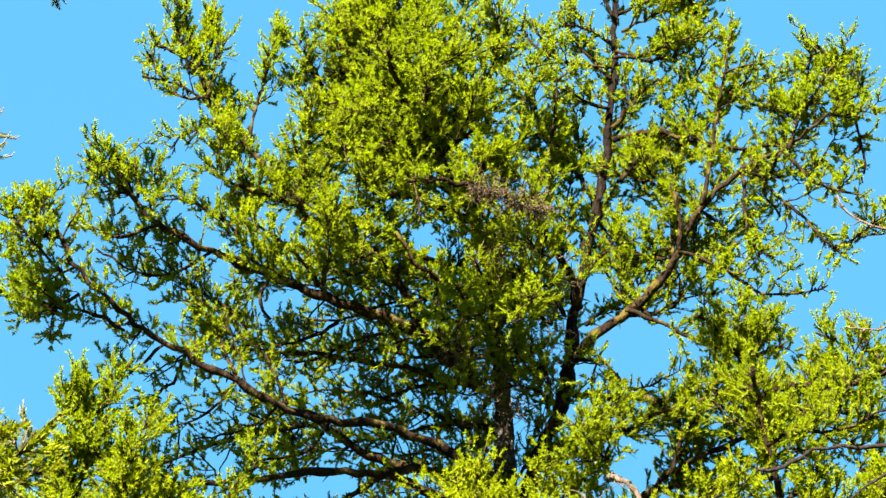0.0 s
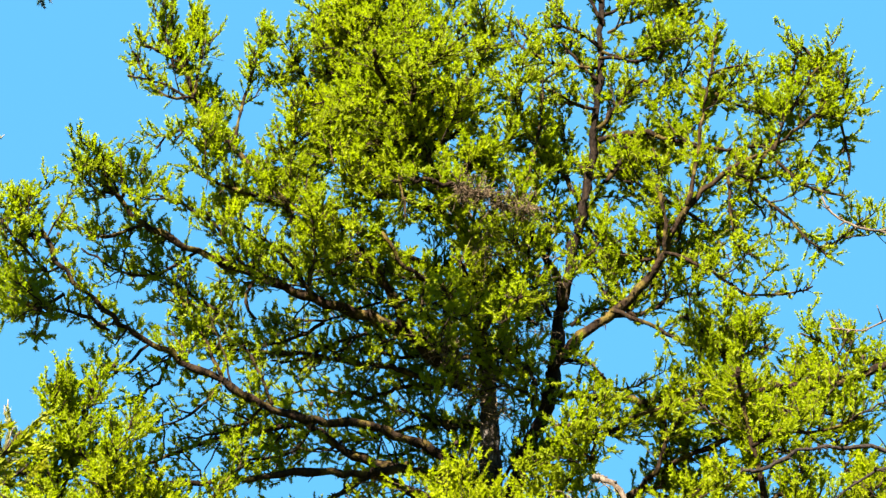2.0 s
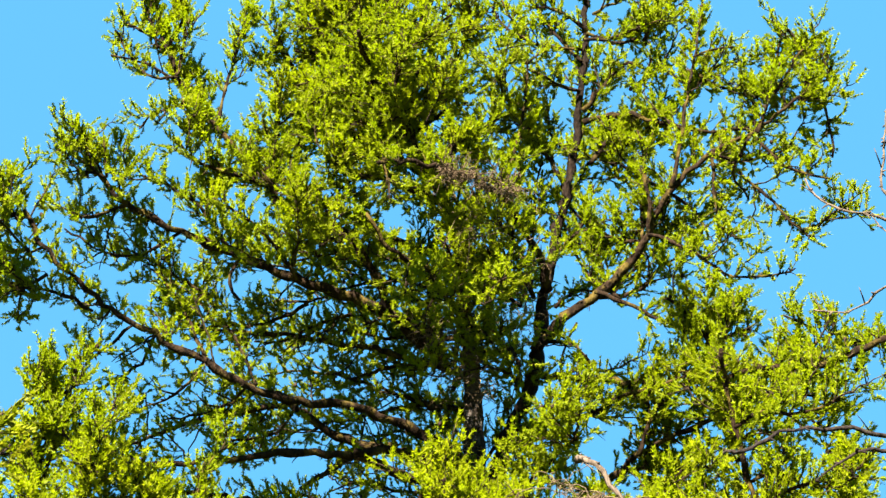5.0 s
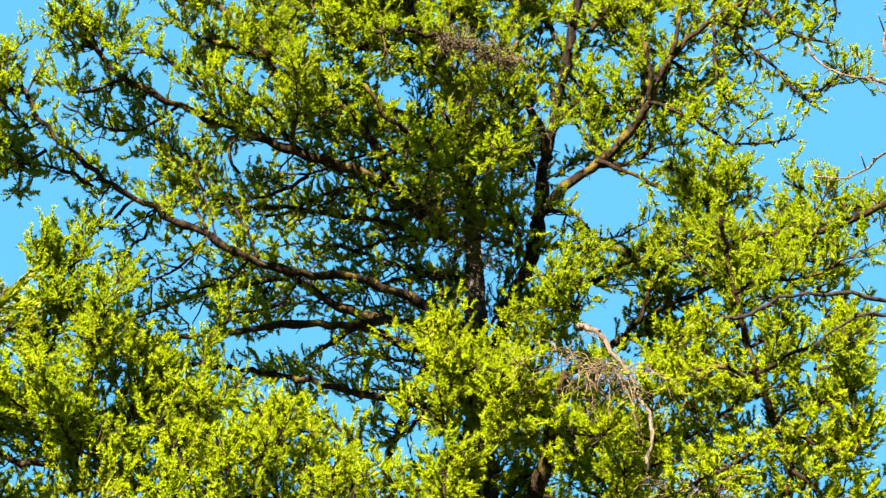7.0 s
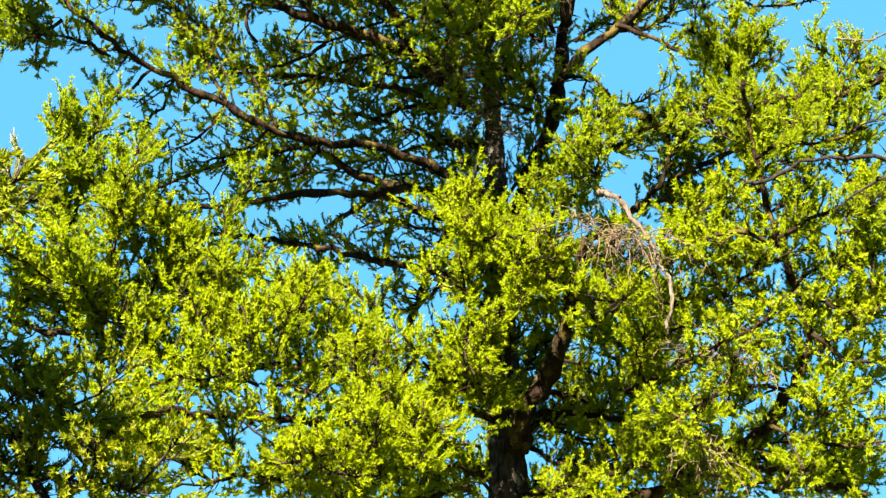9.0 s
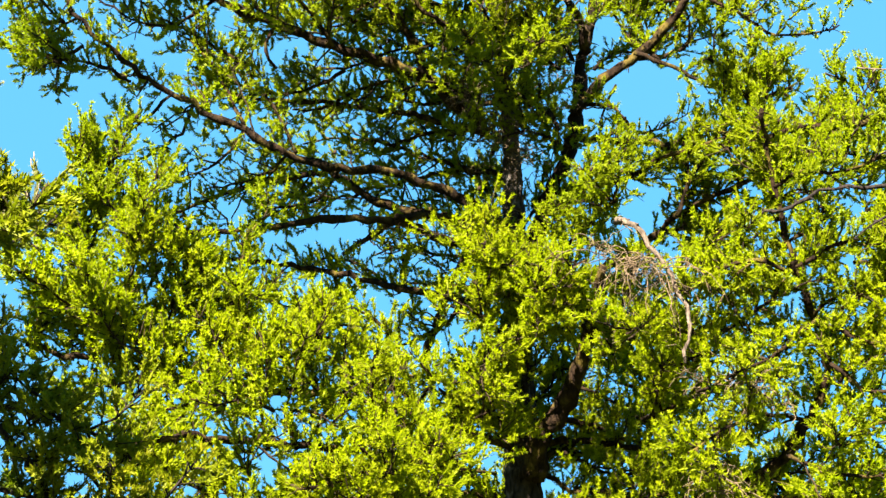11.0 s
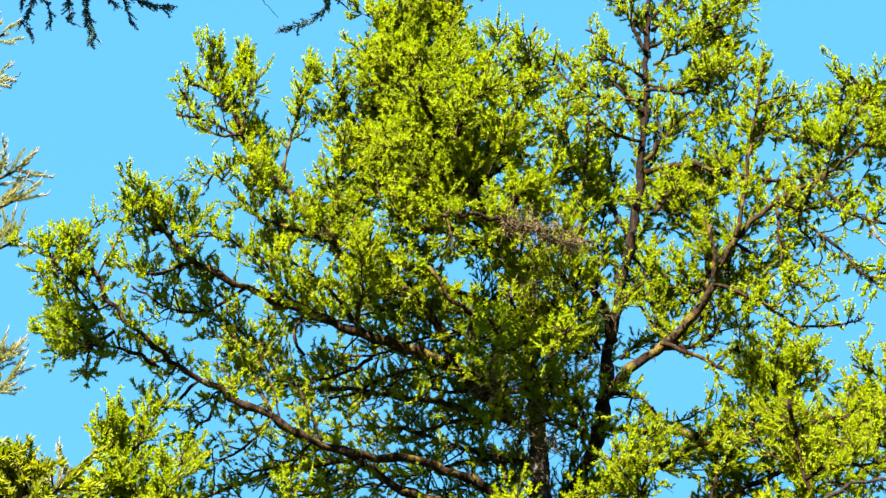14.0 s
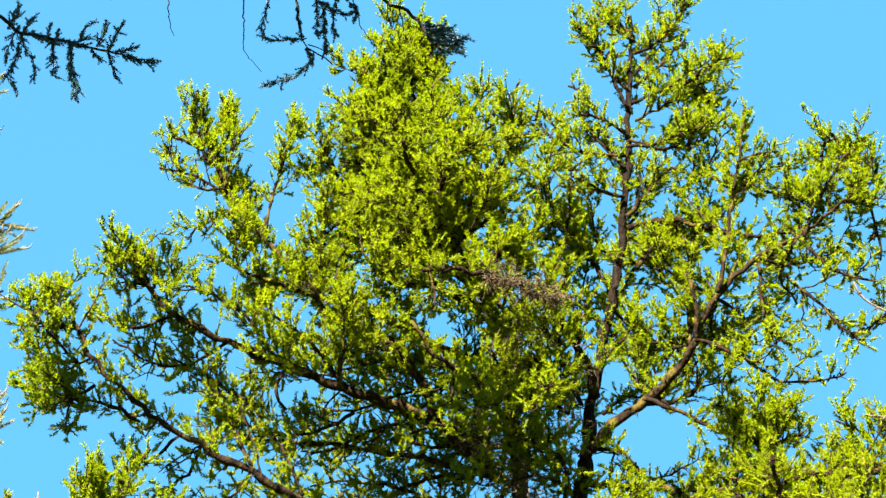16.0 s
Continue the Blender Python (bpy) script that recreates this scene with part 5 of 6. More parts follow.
limb(larch, [(0.59, 10.50, 3.83), (0.73, 10.60, 3.97), (0.87, 10.70, 4.08), (1.00, 10.80, 4.06)], 0.021, 0.009, start=0, den=1.22, ln=.3, leaf=lit_needles)
limb(larch, [(0.57, 10.90, 4.00), (0.70, 10.97, 3.79), (0.69, 11.03, 3.58), (0.65, 11.10, 3.38)], 0.022, 0.009, start=0, den=1.43, ln=.3, leaf=lit_needles)
limb(larch, [(-0.02, 10.40, 6.87), (0.17, 10.50, 7.07), (0.36, 10.60, 7.22), (0.50, 10.70, 7.27)], 0.019, 0.009, start=0, den=1.2, ln=.26)
limb(larch, [(0.87, 10.50, 6.50), (0.71, 10.60, 6.70), (0.58, 10.70, 6.90), (0.40, 10.80, 7.01)], 0.019, 0.009, start=0, den=1.2, ln=.26)
limb(larch, [(-0.03, 10.50, 6.27), (0.20, 10.60, 6.41), (0.43, 10.70, 6.50), (0.66, 10.80, 6.44)], 0.018, 0.009, start=0, den=1.0, ln=.26)
limb(larch, [(0.41, 10.10, 5.95), (0.36, 9.70, 5.95), (0.41, 9.30, 5.94), (0.52, 8.90, 5.88), (0.61, 8.50, 5.77)], 0.020, 0.008, start=.45, den=1.3, ln=.24)
limb(larch, [(0.42, 10.10, 6.04), (0.30, 9.60, 6.04), (0.17, 9.10, 5.98), (0.09, 8.60, 5.91)], 0.020, 0.008, start=.45, den=1.2, ln=.24)
limb(larch, [(1.12, 10.30, 6.40), (1.27, 10.37, 6.57), (1.46, 10.43, 6.60), (1.60, 10.50, 6.58)], 0.018, 0.009, start=0, den=.9, ln=.24)
limb(larch, [(-0.81, 10.20, 6.38), (-1.07, 10.30, 6.28), (-1.35, 10.40, 6.28), (-1.73, 10.50, 6.42), (-2.07, 10.60, 6.62)], 0.022, 0.009, start=.1, den=.9, ln=.3)
limb(larch, [(-1.53, 10.00, 6.34), (-1.85, 10.07, 6.56), (-2.10, 10.13, 6.74), (-2.35, 10.20, 6.88)], 0.018, 0.009, start=.1, den=.9, ln=.28)
limb(larch, [(0.34, 10.60, 6.03), (-0.11, 10.80, 6.11), (-0.48, 11.00, 6.10), (-0.87, 11.20, 6.23), (-1.26, 11.40, 6.26)], 0.028, 0.009, start=.1, den=0.5, ln=.34)
limb(larch, [(0.29, 10.60, 5.74), (-0.15, 10.80, 5.73), (-0.61, 11.00, 5.71), (-1.03, 11.20, 5.68), (-1.43, 11.40, 5.81)], 0.028, 0.009, start=.1, den=0.5, ln=.34)
limb(larch, [(0.25, 10.60, 6.22), (-0.20, 10.80, 6.36), (-0.63, 11.00, 6.50), (-0.97, 11.20, 6.48)], 0.028, 0.009, start=.1, den=0.5, ln=.34)
limb(larch, [(1.55, 9.80, 6.24), (1.36, 9.93, 6.50), (1.26, 10.07, 6.81), (1.25, 10.20, 7.08)], 0.022, 0.009, start=.1, den=.9, ln=.28)
limb(larch, [(2.00, 9.80, 7.09), (1.79, 9.93, 6.94), (1.61, 10.07, 6.76), (1.46, 10.20, 6.83)], 0.022, 0.009, start=.1, den=.9, ln=.28)
limb(larch, [(1.38, 9.90, 8.45), (1.21, 9.93, 8.70), (1.08, 9.97, 8.96), (0.97, 10.00, 9.22)], 0.019, 0.010, start=.1, den=1.0, ln=.25)
limb(larch, [(1.44, 9.90, 8.74), (1.72, 9.93, 8.65), (2.03, 9.97, 8.90), (2.20, 10.00, 9.16)], 0.020, 0.010, start=.1, den=1.0, ln=.28)
limb(larch, [(-2.72, 9.20, 6.31), (-2.95, 9.20, 6.54), (-3.10, 9.20, 6.73), (-3.21, 9.20, 6.92)], 0.017, 0.009, start=.1, den=1.0, ln=.28)
limb(larch, [(-2.72, 9.20, 6.00), (-2.96, 9.30, 6.14), (-3.16, 9.40, 6.23)], 0.017, 0.008, start=.1, den=1.0, ln=.25)
limb(larch, [(1.40, 9.80, 7.42), (1.62, 9.93, 7.76), (1.93, 10.07, 8.06), (2.16, 10.20, 8.32)], 0.024, 0.009, start=.1, den=1.0, ln=.3)
limb(larch, [(0.91, 9.80, 6.24), (0.74, 9.63, 6.54), (0.70, 9.47, 6.83), (0.66, 9.30, 7.07)], 0.021, 0.008, start=.1, den=1.0, ln=.3)
limb(larch, [(0.41, 9.80, 6.24), (0.32, 9.50, 6.37), (0.23, 9.20, 6.40)], 0.021, 0.008, start=.1, den=1.0, ln=.3)
# dense crown of the leaning stem
limb(larch, [(-0.40, 10.20, 8.66), (-0.59, 10.13, 8.84), (-0.78, 10.06, 8.95), (-0.95, 10.00, 8.99)], 0.022, 0.008, start=.1, den=1.2, ln=0.36, up=0.7)
limb(larch, [(-0.30, 10.20, 8.37), (-0.54, 10.13, 8.51), (-0.78, 10.06, 8.60), (-0.99, 10.00, 8.61)], 0.022, 0.008, start=.1, den=1.2, ln=0.36, up=0.7)
limb(larch, [(-0.21, 10.20, 8.15), (-0.47, 10.13, 8.25), (-0.73, 10.06, 8.29), (-0.95, 10.00, 8.27)], 0.022, 0.008, start=.1, den=1.2, ln=0.36, up=0.7)
limb(larch, [(-0.46, 10.20, 8.90), (-0.61, 10.13, 9.09), (-0.76, 10.06, 9.23), (-0.89, 10.00, 9.28)], 0.022, 0.008, start=.1, den=1.2, ln=0.36, up=0.7)
limb(larch, [(-0.11, 10.20, 7.98), (-0.35, 10.13, 8.06), (-0.59, 10.06, 8.09), (-0.80, 10.00, 8.05)], 0.022, 0.008, start=.1, den=1.2, ln=0.36, up=0.7)
limb(larch, [(-0.51, 10.20, 9.19), (-0.62, 10.13, 9.41), (-0.72, 10.06, 9.57), (-0.81, 10.00, 9.65)], 0.022, 0.008, start=.1, den=1.2, ln=0.36, up=0.7)
limb(larch, [(-0.54, 10.20, 9.56), (-0.60, 10.13, 9.74), (-0.66, 10.06, 9.86), (-0.71, 10.00, 9.90)], 0.022, 0.008, start=.1, den=1.2, ln=0.36, up=0.7)
limb(larch, [(-0.54, 10.20, 9.62), (-0.46, 10.13, 9.82), (-0.39, 10.06, 9.97), (-0.32, 10.00, 10.03)], 0.022, 0.008, start=.1, den=1.2, ln=0.36, up=0.7)
limb(larch, [(-0.51, 10.20, 9.32), (-0.37, 10.13, 9.52), (-0.24, 10.06, 9.65), (-0.12, 10.00, 9.71)], 0.022, 0.008, start=.1, den=1.2, ln=0.36, up=0.7)
limb(larch, [(-0.45, 10.20, 8.84), (-0.28, 10.13, 9.03), (-0.11, 10.06, 9.17), (0.03, 10.00, 9.22)], 0.022, 0.008, start=.1, den=1.2, ln=0.36, up=0.7)
limb(larch, [(-0.06, 10.00, 7.72), (0.11, 9.82, 7.80), (0.28, 9.65, 7.82), (0.42, 9.50, 7.78)], 0.022, 0.008, start=.1, den=1.0, ln=0.36, up=0.7)
limb(larch, [(-0.18, 10.00, 8.10), (0.00, 9.82, 8.19), (0.18, 9.65, 8.22), (0.34, 9.50, 8.18)], 0.022, 0.008, start=.1, den=1.0, ln=0.36, up=0.7)
limb(larch, [(-0.27, 10.00, 8.24), (-0.07, 9.82, 8.43), (0.13, 9.65, 8.57), (0.30, 9.50, 8.62)], 0.022, 0.008, start=.1, den=1.0, ln=0.36, up=0.7)
limb(larch, [(-0.40, 10.00, 8.58), (-0.30, 9.82, 8.65), (-0.20, 9.65, 8.67), (-0.11, 9.50, 8.62)], 0.022, 0.008, start=.1, den=1.0, ln=0.36, up=0.7)
limb(larch, [(0.07, 10.00, 7.49), (0.22, 9.82, 7.50), (0.37, 9.65, 7.44), (0.50, 9.50, 7.34)], 0.022, 0.008, start=.1, den=1.0, ln=0.36, up=0.7)
limb(larch, [(-0.30, 10.00, 8.30), (-0.33, 9.82, 8.43), (-0.36, 9.65, 8.51), (-0.38, 9.50, 8.51)], 0.022, 0.008, start=.1, den=1.0, ln=0.36, up=0.7)
limb(larch, [(-0.20, 10.00, 8.08), (-0.32, 9.82, 8.15), (-0.44, 9.65, 8.17), (-0.55, 9.50, 8.12)], 0.022, 0.008, start=.1, den=1.0, ln=0.36, up=0.7)
limb(larch, [(-0.06, 10.00, 7.70), (-0.20, 9.82, 7.72), (-0.33, 9.65, 7.69), (-0.45, 9.50, 7.60)], 0.022, 0.008, start=.1, den=1.0, ln=0.36, up=0.7)
limb(larch, [(-0.06, 10.00, 7.70), (-0.11, 9.82, 7.83), (-0.15, 9.65, 7.91), (-0.19, 9.50, 7.91)], 0.022, 0.008, start=.1, den=1.0, ln=0.36, up=0.7)
limb(larch, [(0.07, 10.00, 7.43), (-0.17, 9.82, 7.44), (-0.41, 9.65, 7.39), (-0.62, 9.50, 7.29)], 0.022, 0.008, start=.1, den=1.0, ln=0.36, up=0.7)
# shoots along the bent limb
limb(larch, [(2.20, 8.95, 4.35), (2.31, 8.90, 4.39), (2.41, 8.85, 4.37), (2.50, 8.80, 4.31)], 0.016, 0.007, start=.1, den=1.0, ln=0.36, up=0.5, leaf=lit_needles)
limb(larch, [(2.16, 8.95, 4.52), (2.26, 8.90, 4.56), (2.36, 8.85, 4.56), (2.45, 8.80, 4.50)], 0.016, 0.007, start=.1, den=1.0, ln=0.36, up=0.5, leaf=lit_needles)
limb(larch, [(2.30, 8.95, 4.04), (2.40, 8.90, 4.12), (2.50, 8.85, 4.15), (2.59, 8.80, 4.13)], 0.016, 0.007, start=.1, den=1.0, ln=0.36, up=0.5, leaf=lit_needles)
limb(larch, [(2.13, 8.95, 4.68), (2.01, 8.90, 4.66), (1.90, 8.85, 4.59), (1.80, 8.80, 4.48)], 0.016, 0.007, start=.1, den=1.0, ln=0.36, up=0.5, leaf=lit_needles)
limb(larch, [(2.20, 8.95, 4.33), (2.09, 8.90, 4.32), (1.98, 8.85, 4.27), (1.88, 8.80, 4.17)], 0.016, 0.007, start=.1, den=1.0, ln=0.36, up=0.5, leaf=lit_needles)
limb(larch, [(2.38, 8.95, 3.83), (2.47, 8.90, 3.88), (2.55, 8.85, 3.88), (2.63, 8.80, 3.83)], 0.016, 0.007, start=.1, den=1.0, ln=0.36, up=0.5, leaf=lit_needles)
limb(larch, [(2.13, 8.95, 4.79), (2.21, 8.90, 4.85), (2.30, 8.85, 4.85), (2.37, 8.80, 4.81)], 0.016, 0.007, start=.1, den=1.0, ln=0.36, up=0.5, leaf=lit_needles)
# leafy shoots that clothe the lower trunk
limb(larch, [(0.40, 10.05, 4.02), (0.31, 9.71, 4.14), (0.23, 9.41, 4.17), (0.17, 9.20, 4.12)], 0.016, 0.007, start=.2, den=1.02, ln=.34, side=6, leaf=lit_needles)
limb(larch, [(0.40, 10.05, 3.69), (0.30, 9.71, 3.81), (0.21, 9.41, 3.83), (0.15, 9.20, 3.78)], 0.016, 0.007, start=.2, den=1.02, ln=.34, side=6, leaf=lit_needles)
limb(larch, [(0.39, 10.05, 3.45), (0.30, 9.71, 3.53), (0.22, 9.41, 3.53), (0.16, 9.20, 3.46)], 0.016, 0.007, start=.2, den=1.02, ln=.34, side=6, leaf=lit_needles)
limb(larch, [(0.44, 10.05, 3.77), (0.43, 9.71, 3.93), (0.42, 9.41, 3.99), (0.41, 9.20, 3.97)], 0.016, 0.007, start=.2, den=1.02, ln=.34, side=6, leaf=lit_needles)
limb(larch, [(0.41, 10.05, 4.35), (0.32, 9.71, 4.43), (0.24, 9.41, 4.41), (0.18, 9.20, 4.34)], 0.016, 0.007, start=.2, den=1.02, ln=.34, side=6, leaf=lit_needles)
limb(larch, [(0.41, 10.05, 4.82), (0.31, 9.71, 4.84), (0.23, 9.41, 4.78), (0.17, 9.20, 4.67)], 0.016, 0.007, start=.2, den=1.02, ln=.34, side=6, leaf=lit_needles)
# the far side of the crown
boughs_round(larch, (0.45, 10.25), (3.3, 3.8, 4.3, 4.9, 5.5, 6.1, 6.5), 90, 60, 1.5, den=0.6, start=0.3, ln=0.45)
# broken bough with its grey hanging twigs
limb(larch, [(1.08, 9.02, 4.70), (1.08, 8.58, 4.56), (1.21, 8.51, 4.38), (1.33, 8.44, 4.14), (1.40, 8.35, 3.87), (1.35, 8.28, 3.57)], 0.028, 0.012, den=0, bark=pale_bark)
dead_spray(larch, [(0.86, 8.56, 4.37), (1.03, 8.46, 4.26), (1.18, 8.37, 4.19), (1.30, 8.28, 4.06)], 56, 0.36, 0.9)
dead_spray(larch, [(0.24, 8.90, 6.82), (0.48, 8.95, 6.75), (0.74, 9.00, 6.68)], 150, 0.20, 0.35)
dead_spray(larch, [(0.40, 9.10, 6.65), (0.51, 9.20, 6.43)], 14, 0.3, 0.9)
dead_spray(larch, [(1.46, 8.50, 3.48), (1.67, 8.50, 3.55), (1.83, 8.50, 3.48), (1.92, 8.50, 3.30)], 34, 0.3, 0.5)
dead_spray(larch, [(1.35, 8.80, 3.16), (1.53, 8.70, 3.04), (1.67, 8.60, 2.85)], 24, 0.35, 0.6)
dead_spray(larch, [(0.22, 9.90, 5.77), (0.33, 9.90, 5.64)], 24, 0.25, 0.5)
dead_spray(larch, [(0.35, 9.90, 6.15), (0.45, 9.93, 5.71), (0.47, 9.97, 5.27), (0.45, 10.00, 5.02)], 60, 0.3, 0.4)
dead_spray(larch, [(0.32, 9.90, 6.32), (0.43, 9.90, 6.04), (0.44, 9.90, 5.73)], 60, 0.2, 0.4)
dead_spray(larch, [(0.09, 9.60, 5.91), (0.29, 9.60, 5.73), (0.48, 9.60, 5.47), (0.60, 9.60, 5.38)], 90, 0.22, 0.5)
dead_spray(larch, [(0.82, 9.50, 6.58), (0.84, 9.53, 6.22), (0.78, 9.57, 5.88), (0.69, 9.60, 5.72)], 70, 0.18, 0.4)


def cones():
    """Small brown egg-shaped cones on the twigs."""
    verts, faces = [], []
    rings = ((0.0, 0.003), (0.006, 0.011), (0.016, 0.014), (0.026, 0.010), (0.033, 0.003))
    tube([(0, 0, z) for z, _ in rings], [r for _, r in rings], 6, verts, faces)
    me = mesh_of("cone", verts, faces)
    me.materials.append(cone_scales)
    picks = [s for s in CONE_SPOTS if s[0] is larch]
    rng.shuffle(picks)
    for _, p, _ in picks[:280]:
        ob = new("cone", me)
        ob.parent = larch
        turn = Euler((rng.uniform(-0.6, 0.6), rng.uniform(-0.6, 0.6), rng.uniform(0, 6))).to_matrix().to_4x4()
        ob.matrix_basis = Matrix.Translation(Vector(p) - larch.location) @ turn @ Matrix.Scale(rng.uniform(0.9, 1.3), 4)


cones()

# ---- the near larch whose boughs hang into the view ----
near_larch = thing("near_larch_tree", (-3.4, 6.7, -0.1), "near larch with hanging boughs, their shade put into blue-green needle colour", "tree")
trunk(near_larch, [(-3.4, 6.7, -0.1), (-3.4, 6.7, 3.0), (-3.35, 6.75, 6.0), (-3.4, 6.75, 9.0), (-3.4, 6.7, 12.0)], 0.19, 0.05, trunk_bark)
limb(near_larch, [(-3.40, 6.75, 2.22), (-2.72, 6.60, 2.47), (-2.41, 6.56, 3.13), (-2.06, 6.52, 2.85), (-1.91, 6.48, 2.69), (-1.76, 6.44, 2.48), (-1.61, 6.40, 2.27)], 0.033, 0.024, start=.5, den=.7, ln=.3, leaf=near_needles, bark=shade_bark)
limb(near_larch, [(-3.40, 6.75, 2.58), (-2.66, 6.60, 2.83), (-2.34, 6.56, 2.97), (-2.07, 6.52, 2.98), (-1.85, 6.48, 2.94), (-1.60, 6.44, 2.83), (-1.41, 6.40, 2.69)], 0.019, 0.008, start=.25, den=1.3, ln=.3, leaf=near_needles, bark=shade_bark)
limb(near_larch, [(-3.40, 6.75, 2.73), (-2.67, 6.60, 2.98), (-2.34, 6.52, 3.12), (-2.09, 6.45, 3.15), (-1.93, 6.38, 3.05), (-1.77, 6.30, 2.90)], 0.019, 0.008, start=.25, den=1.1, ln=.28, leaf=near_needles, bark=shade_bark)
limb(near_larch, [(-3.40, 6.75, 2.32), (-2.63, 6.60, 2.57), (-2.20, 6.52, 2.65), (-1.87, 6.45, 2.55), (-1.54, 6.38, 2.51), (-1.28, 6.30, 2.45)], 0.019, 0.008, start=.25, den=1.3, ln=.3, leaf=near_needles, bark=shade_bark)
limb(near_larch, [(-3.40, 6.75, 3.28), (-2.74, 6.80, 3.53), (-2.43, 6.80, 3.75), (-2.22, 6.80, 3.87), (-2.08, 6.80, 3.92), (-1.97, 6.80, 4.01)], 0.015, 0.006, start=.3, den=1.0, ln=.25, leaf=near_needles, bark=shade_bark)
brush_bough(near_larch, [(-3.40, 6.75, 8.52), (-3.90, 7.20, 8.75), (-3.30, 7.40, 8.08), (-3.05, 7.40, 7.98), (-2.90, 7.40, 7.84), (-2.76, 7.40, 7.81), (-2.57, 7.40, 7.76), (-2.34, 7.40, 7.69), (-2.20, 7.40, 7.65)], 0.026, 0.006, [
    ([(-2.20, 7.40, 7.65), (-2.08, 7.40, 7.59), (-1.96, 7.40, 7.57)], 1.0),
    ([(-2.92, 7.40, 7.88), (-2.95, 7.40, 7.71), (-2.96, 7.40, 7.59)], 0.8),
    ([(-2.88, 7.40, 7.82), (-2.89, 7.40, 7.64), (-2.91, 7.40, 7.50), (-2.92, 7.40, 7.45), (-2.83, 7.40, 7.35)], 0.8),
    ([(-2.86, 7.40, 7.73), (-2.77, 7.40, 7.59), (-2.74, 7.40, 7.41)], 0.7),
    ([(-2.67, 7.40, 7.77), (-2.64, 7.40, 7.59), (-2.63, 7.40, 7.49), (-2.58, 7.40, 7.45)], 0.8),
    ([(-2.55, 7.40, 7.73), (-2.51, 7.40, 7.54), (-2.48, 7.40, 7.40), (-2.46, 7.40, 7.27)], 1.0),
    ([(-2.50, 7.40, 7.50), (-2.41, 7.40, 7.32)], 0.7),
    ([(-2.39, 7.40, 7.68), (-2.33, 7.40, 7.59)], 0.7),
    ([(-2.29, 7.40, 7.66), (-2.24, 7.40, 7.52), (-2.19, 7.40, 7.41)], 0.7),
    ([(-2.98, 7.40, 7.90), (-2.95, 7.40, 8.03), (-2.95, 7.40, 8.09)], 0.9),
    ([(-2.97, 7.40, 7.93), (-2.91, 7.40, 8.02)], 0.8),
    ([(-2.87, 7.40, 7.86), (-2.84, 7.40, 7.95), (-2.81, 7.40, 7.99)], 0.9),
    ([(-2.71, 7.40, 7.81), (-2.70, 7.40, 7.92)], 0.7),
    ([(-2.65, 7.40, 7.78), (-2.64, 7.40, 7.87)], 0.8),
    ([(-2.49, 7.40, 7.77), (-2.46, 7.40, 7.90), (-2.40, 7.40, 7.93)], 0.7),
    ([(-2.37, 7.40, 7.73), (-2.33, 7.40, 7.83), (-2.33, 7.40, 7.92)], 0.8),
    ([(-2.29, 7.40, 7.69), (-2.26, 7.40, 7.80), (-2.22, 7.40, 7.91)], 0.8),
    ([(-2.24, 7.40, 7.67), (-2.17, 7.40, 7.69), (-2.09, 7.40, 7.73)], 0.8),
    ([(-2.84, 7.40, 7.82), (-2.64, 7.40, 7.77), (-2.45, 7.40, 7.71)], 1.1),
    ([(-2.49, 7.40, 7.76), (-2.38, 7.40, 7.82)], 0.6)], blue_shade_needles, shade_bark)
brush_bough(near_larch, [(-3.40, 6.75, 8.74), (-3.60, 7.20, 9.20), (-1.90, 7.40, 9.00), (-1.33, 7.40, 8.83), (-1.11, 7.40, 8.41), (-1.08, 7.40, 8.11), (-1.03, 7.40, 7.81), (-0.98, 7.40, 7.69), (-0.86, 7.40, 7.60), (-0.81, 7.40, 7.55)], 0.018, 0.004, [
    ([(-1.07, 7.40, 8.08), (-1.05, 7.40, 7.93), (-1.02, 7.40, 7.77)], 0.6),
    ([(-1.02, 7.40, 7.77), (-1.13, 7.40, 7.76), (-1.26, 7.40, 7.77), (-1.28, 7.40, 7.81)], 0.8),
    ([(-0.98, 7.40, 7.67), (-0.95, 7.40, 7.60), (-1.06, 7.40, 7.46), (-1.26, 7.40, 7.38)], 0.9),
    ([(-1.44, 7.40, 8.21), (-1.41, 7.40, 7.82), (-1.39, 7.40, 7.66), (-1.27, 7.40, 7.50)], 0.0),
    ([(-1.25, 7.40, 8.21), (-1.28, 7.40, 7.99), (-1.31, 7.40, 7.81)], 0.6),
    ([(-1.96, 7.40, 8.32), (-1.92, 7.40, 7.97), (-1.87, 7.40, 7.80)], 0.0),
    ([(-0.98, 7.40, 7.72), (-0.89, 7.40, 7.68), (-0.77, 7.40, 7.60)], 0.0)], blue_shade_needles, shade_bark)
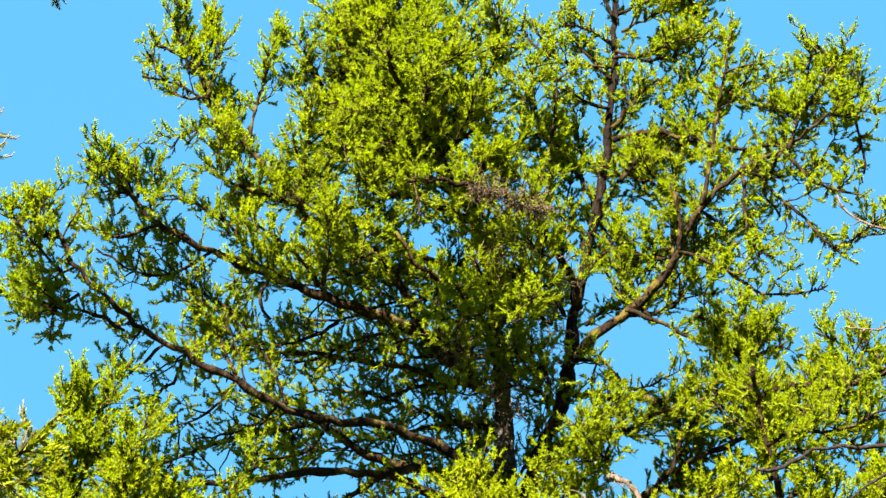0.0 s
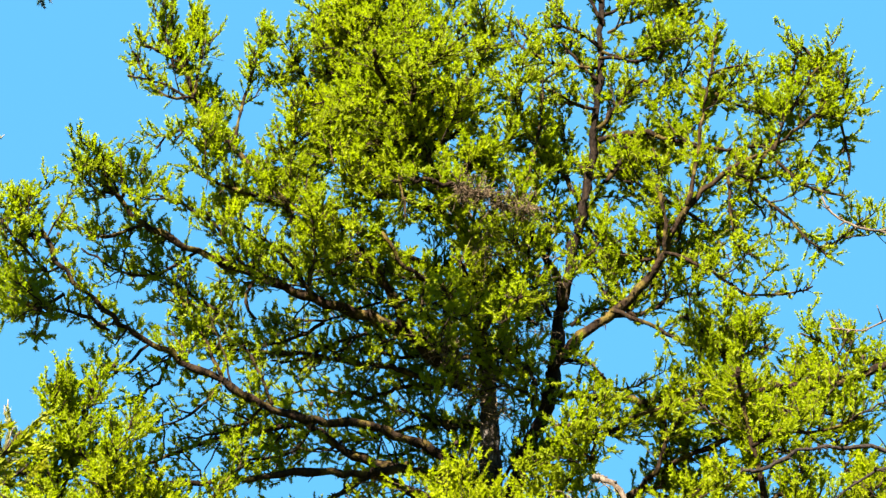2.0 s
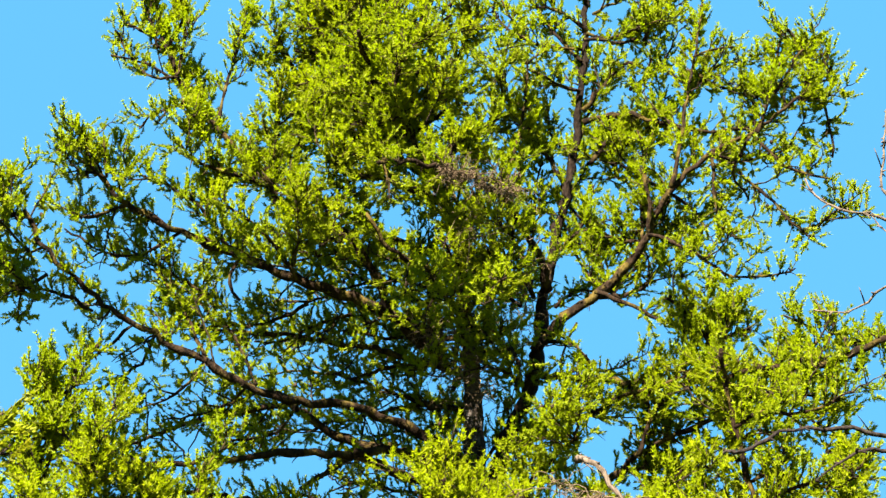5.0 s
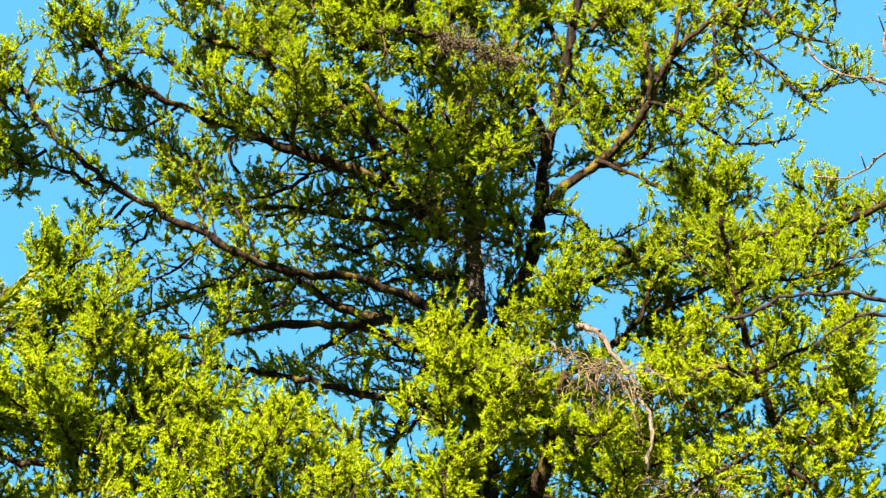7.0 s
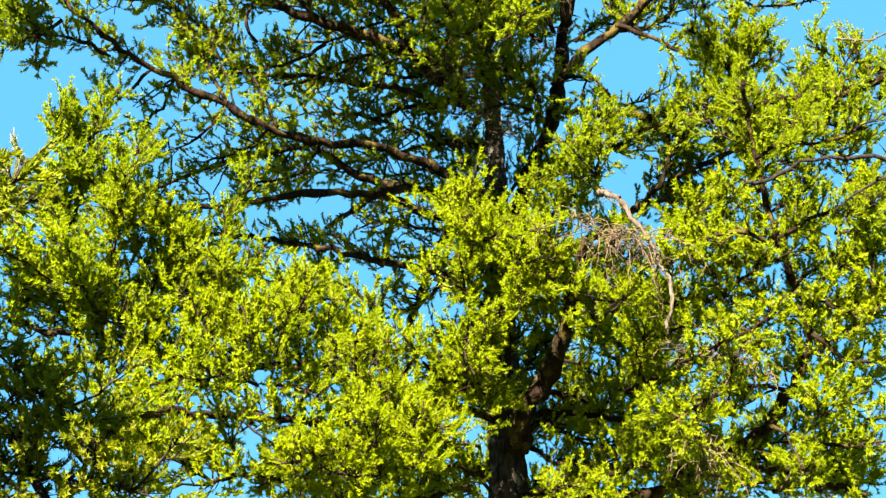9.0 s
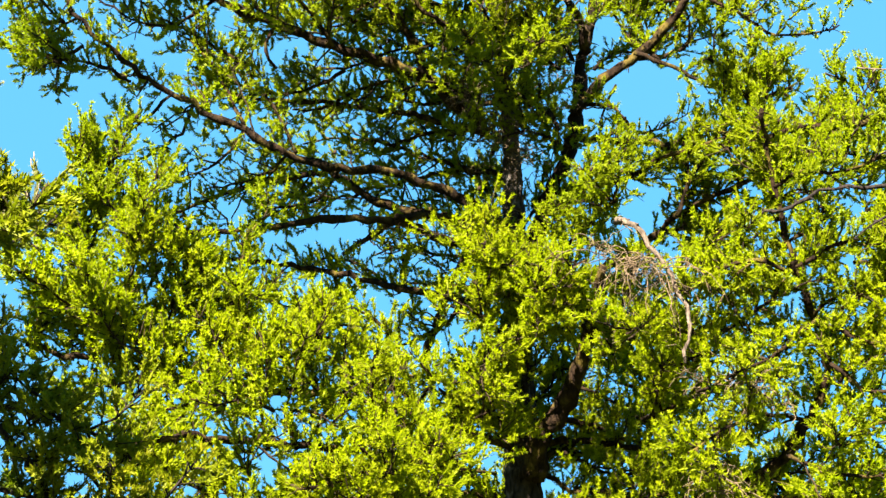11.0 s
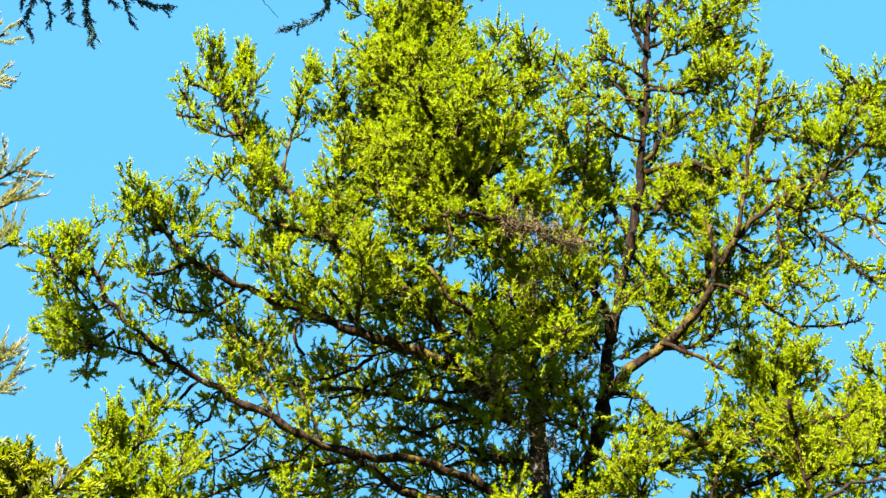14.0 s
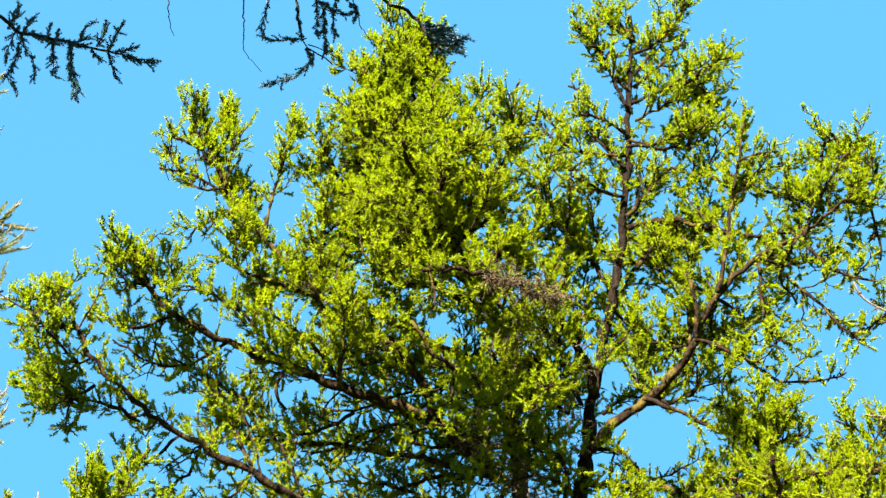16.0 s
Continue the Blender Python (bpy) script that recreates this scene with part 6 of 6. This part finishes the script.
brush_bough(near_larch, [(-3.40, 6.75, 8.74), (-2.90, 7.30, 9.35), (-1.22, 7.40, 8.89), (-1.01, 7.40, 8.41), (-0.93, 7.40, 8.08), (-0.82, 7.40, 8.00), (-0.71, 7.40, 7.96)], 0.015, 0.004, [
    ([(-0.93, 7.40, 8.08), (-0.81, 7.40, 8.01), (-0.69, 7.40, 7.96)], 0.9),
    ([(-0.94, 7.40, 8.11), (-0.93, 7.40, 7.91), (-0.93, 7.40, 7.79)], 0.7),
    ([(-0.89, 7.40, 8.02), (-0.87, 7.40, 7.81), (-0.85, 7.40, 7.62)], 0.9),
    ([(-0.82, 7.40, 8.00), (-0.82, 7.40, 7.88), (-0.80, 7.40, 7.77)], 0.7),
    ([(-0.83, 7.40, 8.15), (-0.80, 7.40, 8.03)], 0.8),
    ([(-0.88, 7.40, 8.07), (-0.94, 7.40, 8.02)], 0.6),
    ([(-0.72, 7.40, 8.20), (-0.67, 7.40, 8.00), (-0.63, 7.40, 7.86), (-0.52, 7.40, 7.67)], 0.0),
    ([(-0.72, 7.40, 8.08), (-0.67, 7.40, 8.00), (-0.68, 7.40, 7.91)], 0.8)], blue_shade_needles, shade_bark)
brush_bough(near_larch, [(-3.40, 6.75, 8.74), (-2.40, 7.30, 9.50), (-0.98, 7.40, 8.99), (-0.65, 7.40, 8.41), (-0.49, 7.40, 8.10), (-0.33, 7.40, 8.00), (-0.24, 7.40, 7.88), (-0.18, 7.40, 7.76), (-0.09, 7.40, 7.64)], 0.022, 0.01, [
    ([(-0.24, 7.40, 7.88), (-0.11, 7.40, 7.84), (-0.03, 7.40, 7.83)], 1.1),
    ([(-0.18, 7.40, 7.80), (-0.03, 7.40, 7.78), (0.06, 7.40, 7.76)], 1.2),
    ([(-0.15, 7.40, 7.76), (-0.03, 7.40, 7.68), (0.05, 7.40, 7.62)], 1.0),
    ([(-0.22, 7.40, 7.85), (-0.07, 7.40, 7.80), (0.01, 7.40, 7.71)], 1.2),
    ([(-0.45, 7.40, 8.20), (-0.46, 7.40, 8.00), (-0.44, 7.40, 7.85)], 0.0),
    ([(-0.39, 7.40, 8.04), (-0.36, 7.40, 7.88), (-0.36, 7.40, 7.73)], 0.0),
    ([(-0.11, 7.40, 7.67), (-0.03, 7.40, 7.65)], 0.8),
    ([(-0.15, 7.40, 7.73), (-0.05, 7.40, 7.75), (0.03, 7.40, 7.68)], 1.1)], blue_shade_needles, shade_bark)
# its crown over and beside the viewer, unseen, added to shade the hanging boughs
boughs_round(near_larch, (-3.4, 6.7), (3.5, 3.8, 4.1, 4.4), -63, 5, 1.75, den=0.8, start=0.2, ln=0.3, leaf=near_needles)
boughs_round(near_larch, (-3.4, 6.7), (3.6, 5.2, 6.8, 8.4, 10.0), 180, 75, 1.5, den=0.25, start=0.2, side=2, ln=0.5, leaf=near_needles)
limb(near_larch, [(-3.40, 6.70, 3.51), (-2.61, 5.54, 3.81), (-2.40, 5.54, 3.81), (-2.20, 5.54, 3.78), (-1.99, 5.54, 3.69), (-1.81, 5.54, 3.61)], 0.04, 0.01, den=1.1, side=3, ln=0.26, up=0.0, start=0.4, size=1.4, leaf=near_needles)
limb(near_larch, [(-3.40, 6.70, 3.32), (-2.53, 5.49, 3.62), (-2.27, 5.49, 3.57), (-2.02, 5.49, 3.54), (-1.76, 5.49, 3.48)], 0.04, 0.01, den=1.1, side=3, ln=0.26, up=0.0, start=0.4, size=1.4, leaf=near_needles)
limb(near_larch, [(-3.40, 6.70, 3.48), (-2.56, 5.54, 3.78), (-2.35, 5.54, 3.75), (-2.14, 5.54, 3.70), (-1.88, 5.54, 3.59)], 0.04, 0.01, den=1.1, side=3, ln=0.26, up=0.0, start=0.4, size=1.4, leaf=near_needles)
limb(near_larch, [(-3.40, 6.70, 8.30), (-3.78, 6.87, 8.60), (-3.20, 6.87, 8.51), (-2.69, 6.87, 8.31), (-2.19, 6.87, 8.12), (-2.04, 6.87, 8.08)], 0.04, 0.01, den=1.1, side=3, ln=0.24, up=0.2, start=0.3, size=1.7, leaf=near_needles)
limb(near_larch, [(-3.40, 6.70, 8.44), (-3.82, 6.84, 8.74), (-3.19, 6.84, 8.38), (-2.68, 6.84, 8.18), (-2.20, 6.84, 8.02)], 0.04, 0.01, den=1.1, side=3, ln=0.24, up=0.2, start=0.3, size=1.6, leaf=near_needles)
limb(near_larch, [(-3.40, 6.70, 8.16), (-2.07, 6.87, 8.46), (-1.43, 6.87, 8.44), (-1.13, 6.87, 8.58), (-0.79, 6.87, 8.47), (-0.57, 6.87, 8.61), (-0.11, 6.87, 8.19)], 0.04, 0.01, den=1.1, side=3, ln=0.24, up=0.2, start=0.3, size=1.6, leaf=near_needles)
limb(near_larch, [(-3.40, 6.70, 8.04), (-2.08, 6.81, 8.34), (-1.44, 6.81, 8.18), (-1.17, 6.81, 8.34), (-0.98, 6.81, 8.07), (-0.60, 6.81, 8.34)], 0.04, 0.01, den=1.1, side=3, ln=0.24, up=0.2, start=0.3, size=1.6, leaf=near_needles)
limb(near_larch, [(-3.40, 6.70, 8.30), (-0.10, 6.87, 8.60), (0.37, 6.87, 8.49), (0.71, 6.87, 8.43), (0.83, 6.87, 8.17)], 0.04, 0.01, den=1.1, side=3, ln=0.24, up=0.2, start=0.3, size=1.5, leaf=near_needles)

# ---- the bare tree at the edge ----
bare_tree = thing("bare_tree", (3.5, 7.75, -0.1), "leafless tree with dark and weathered grey boughs", "tree")
trunk(bare_tree, [(3.5, 7.75, -0.1), (3.5, 7.75, 2.0), (3.45, 7.75, 4.5), (3.45, 7.75, 7.0), (3.5, 7.8, 8.2)], 0.13, 0.03, trunk_bark)
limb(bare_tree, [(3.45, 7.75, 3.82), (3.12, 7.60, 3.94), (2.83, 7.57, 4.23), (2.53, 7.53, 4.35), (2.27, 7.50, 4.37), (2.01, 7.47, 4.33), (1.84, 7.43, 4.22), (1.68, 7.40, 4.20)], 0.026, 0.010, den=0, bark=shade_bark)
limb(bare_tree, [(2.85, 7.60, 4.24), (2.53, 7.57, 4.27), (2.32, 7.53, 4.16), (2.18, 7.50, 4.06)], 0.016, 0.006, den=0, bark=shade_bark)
limb(bare_tree, [(3.45, 7.75, 5.71), (3.57, 8.20, 5.83), (3.28, 8.30, 6.06), (2.86, 8.40, 6.24), (2.76, 8.50, 6.36), (2.70, 8.60, 6.59)], 0.020, 0.008, den=0, bark=pale_bark)
limb(bare_tree, [(3.56, 8.20, 6.04), (3.10, 8.20, 6.22), (3.13, 8.20, 6.59), (3.19, 8.20, 6.90)], 0.012, 0.006, den=0, bark=pale_bark)
limb(bare_tree, [(3.52, 8.20, 5.75), (3.05, 8.30, 5.63), (2.93, 8.40, 5.56), (2.81, 8.50, 5.54), (2.65, 8.60, 5.59)], 0.015, 0.006, den=0, bark=pale_bark)
limb(bare_tree, [(3.23, 8.20, 5.75), (3.08, 8.25, 5.98), (2.98, 8.30, 6.18)], 0.010, 0.004, den=0, bark=pale_bark)

# ---- sunlit pine ----
pine_tree = thing("pine_tree", (-6.4, 13.1, -0.1), "sunlit pine with pale new candles on its shoots", "tree")
trunk(pine_tree, [(-6.4, 13.1, -0.1), (-6.4, 13.1, 4), (-6.45, 13.1, 8), (-6.4, 13.1, 12.5)], 0.18, 0.05, trunk_bark)
pine_shoot(pine_tree, [(-6.40, 13.10, 8.97), (-6.07, 13.00, 9.47), (-5.39, 13.00, 9.70), (-5.08, 13.00, 9.83), (-4.86, 13.00, 9.97)], 0.032, 0.013)
pine_shoot(pine_tree, [(-6.40, 13.10, 8.60), (-6.03, 13.00, 9.10), (-5.36, 13.00, 9.32), (-5.05, 13.00, 9.45), (-4.83, 13.00, 9.58)], 0.031, 0.012)
pine_shoot(pine_tree, [(-6.40, 13.10, 8.13), (-5.91, 13.00, 8.63), (-5.25, 13.00, 8.84), (-4.95, 13.00, 8.97), (-4.73, 13.00, 9.10)], 0.031, 0.012)
pine_shoot(pine_tree, [(-6.40, 13.10, 6.76), (-5.82, 13.00, 7.26), (-5.20, 13.00, 7.46), (-4.91, 13.00, 7.57), (-4.70, 13.00, 7.69)], 0.029, 0.012)
pine_shoot(pine_tree, [(-6.40, 13.10, 6.52), (-5.70, 13.00, 7.02), (-5.07, 13.00, 7.22), (-4.79, 13.00, 7.33), (-4.58, 13.00, 7.44)], 0.029, 0.012)
pine_shoot(pine_tree, [(-6.40, 13.10, 10.71), (-6.61, 13.00, 11.21), (-5.89, 13.00, 11.46), (-5.57, 13.00, 11.61), (-5.33, 13.00, 11.77)], 0.034, 0.013)
pine_shoot(pine_tree, [(-6.40, 13.10, 10.13), (-6.56, 13.00, 10.63), (-5.86, 13.00, 10.88), (-5.54, 13.00, 11.02), (-5.31, 13.00, 11.17)], 0.033, 0.013)
pine_shoot(pine_tree, [(-6.40, 13.10, 5.07), (-5.61, 13.00, 5.57), (-4.96, 13.00, 6.00), (-4.53, 13.00, 6.33), (-4.41, 13.00, 6.56)], 0.028, 0.011)
pine_shoot(pine_tree, [(-6.40, 13.10, 4.95), (-5.39, 13.00, 5.45), (-4.73, 13.00, 5.88), (-4.30, 13.00, 6.21), (-4.18, 13.00, 6.44)], 0.028, 0.011)
pine_shoot(pine_tree, [(-6.40, 13.10, 4.97), (-5.07, 13.00, 5.47), (-4.41, 13.00, 5.90), (-3.98, 13.00, 6.23), (-3.86, 13.00, 6.46)], 0.028, 0.011)
pine_shoot(pine_tree, [(-6.40, 13.10, 4.66), (-5.63, 13.00, 5.16), (-4.98, 13.00, 5.58), (-4.55, 13.00, 5.91), (-4.43, 13.00, 6.13)], 0.028, 0.011)
pine_shoot(pine_tree, [(-6.40, 13.10, 4.74), (-5.42, 13.00, 5.24), (-4.77, 13.00, 5.66), (-4.34, 13.00, 5.99), (-4.22, 13.00, 6.21)], 0.028, 0.011)
pine_shoot(pine_tree, [(-6.40, 13.10, 4.25), (-5.64, 13.00, 4.75), (-4.99, 13.00, 5.17), (-4.57, 13.00, 5.49), (-4.45, 13.00, 5.71)], 0.028, 0.011)
pine_shoot(pine_tree, [(-6.40, 13.10, 4.68), (-5.26, 13.00, 5.18), (-4.61, 13.00, 5.60), (-4.18, 13.00, 5.93), (-4.06, 13.00, 6.15)], 0.028, 0.011)
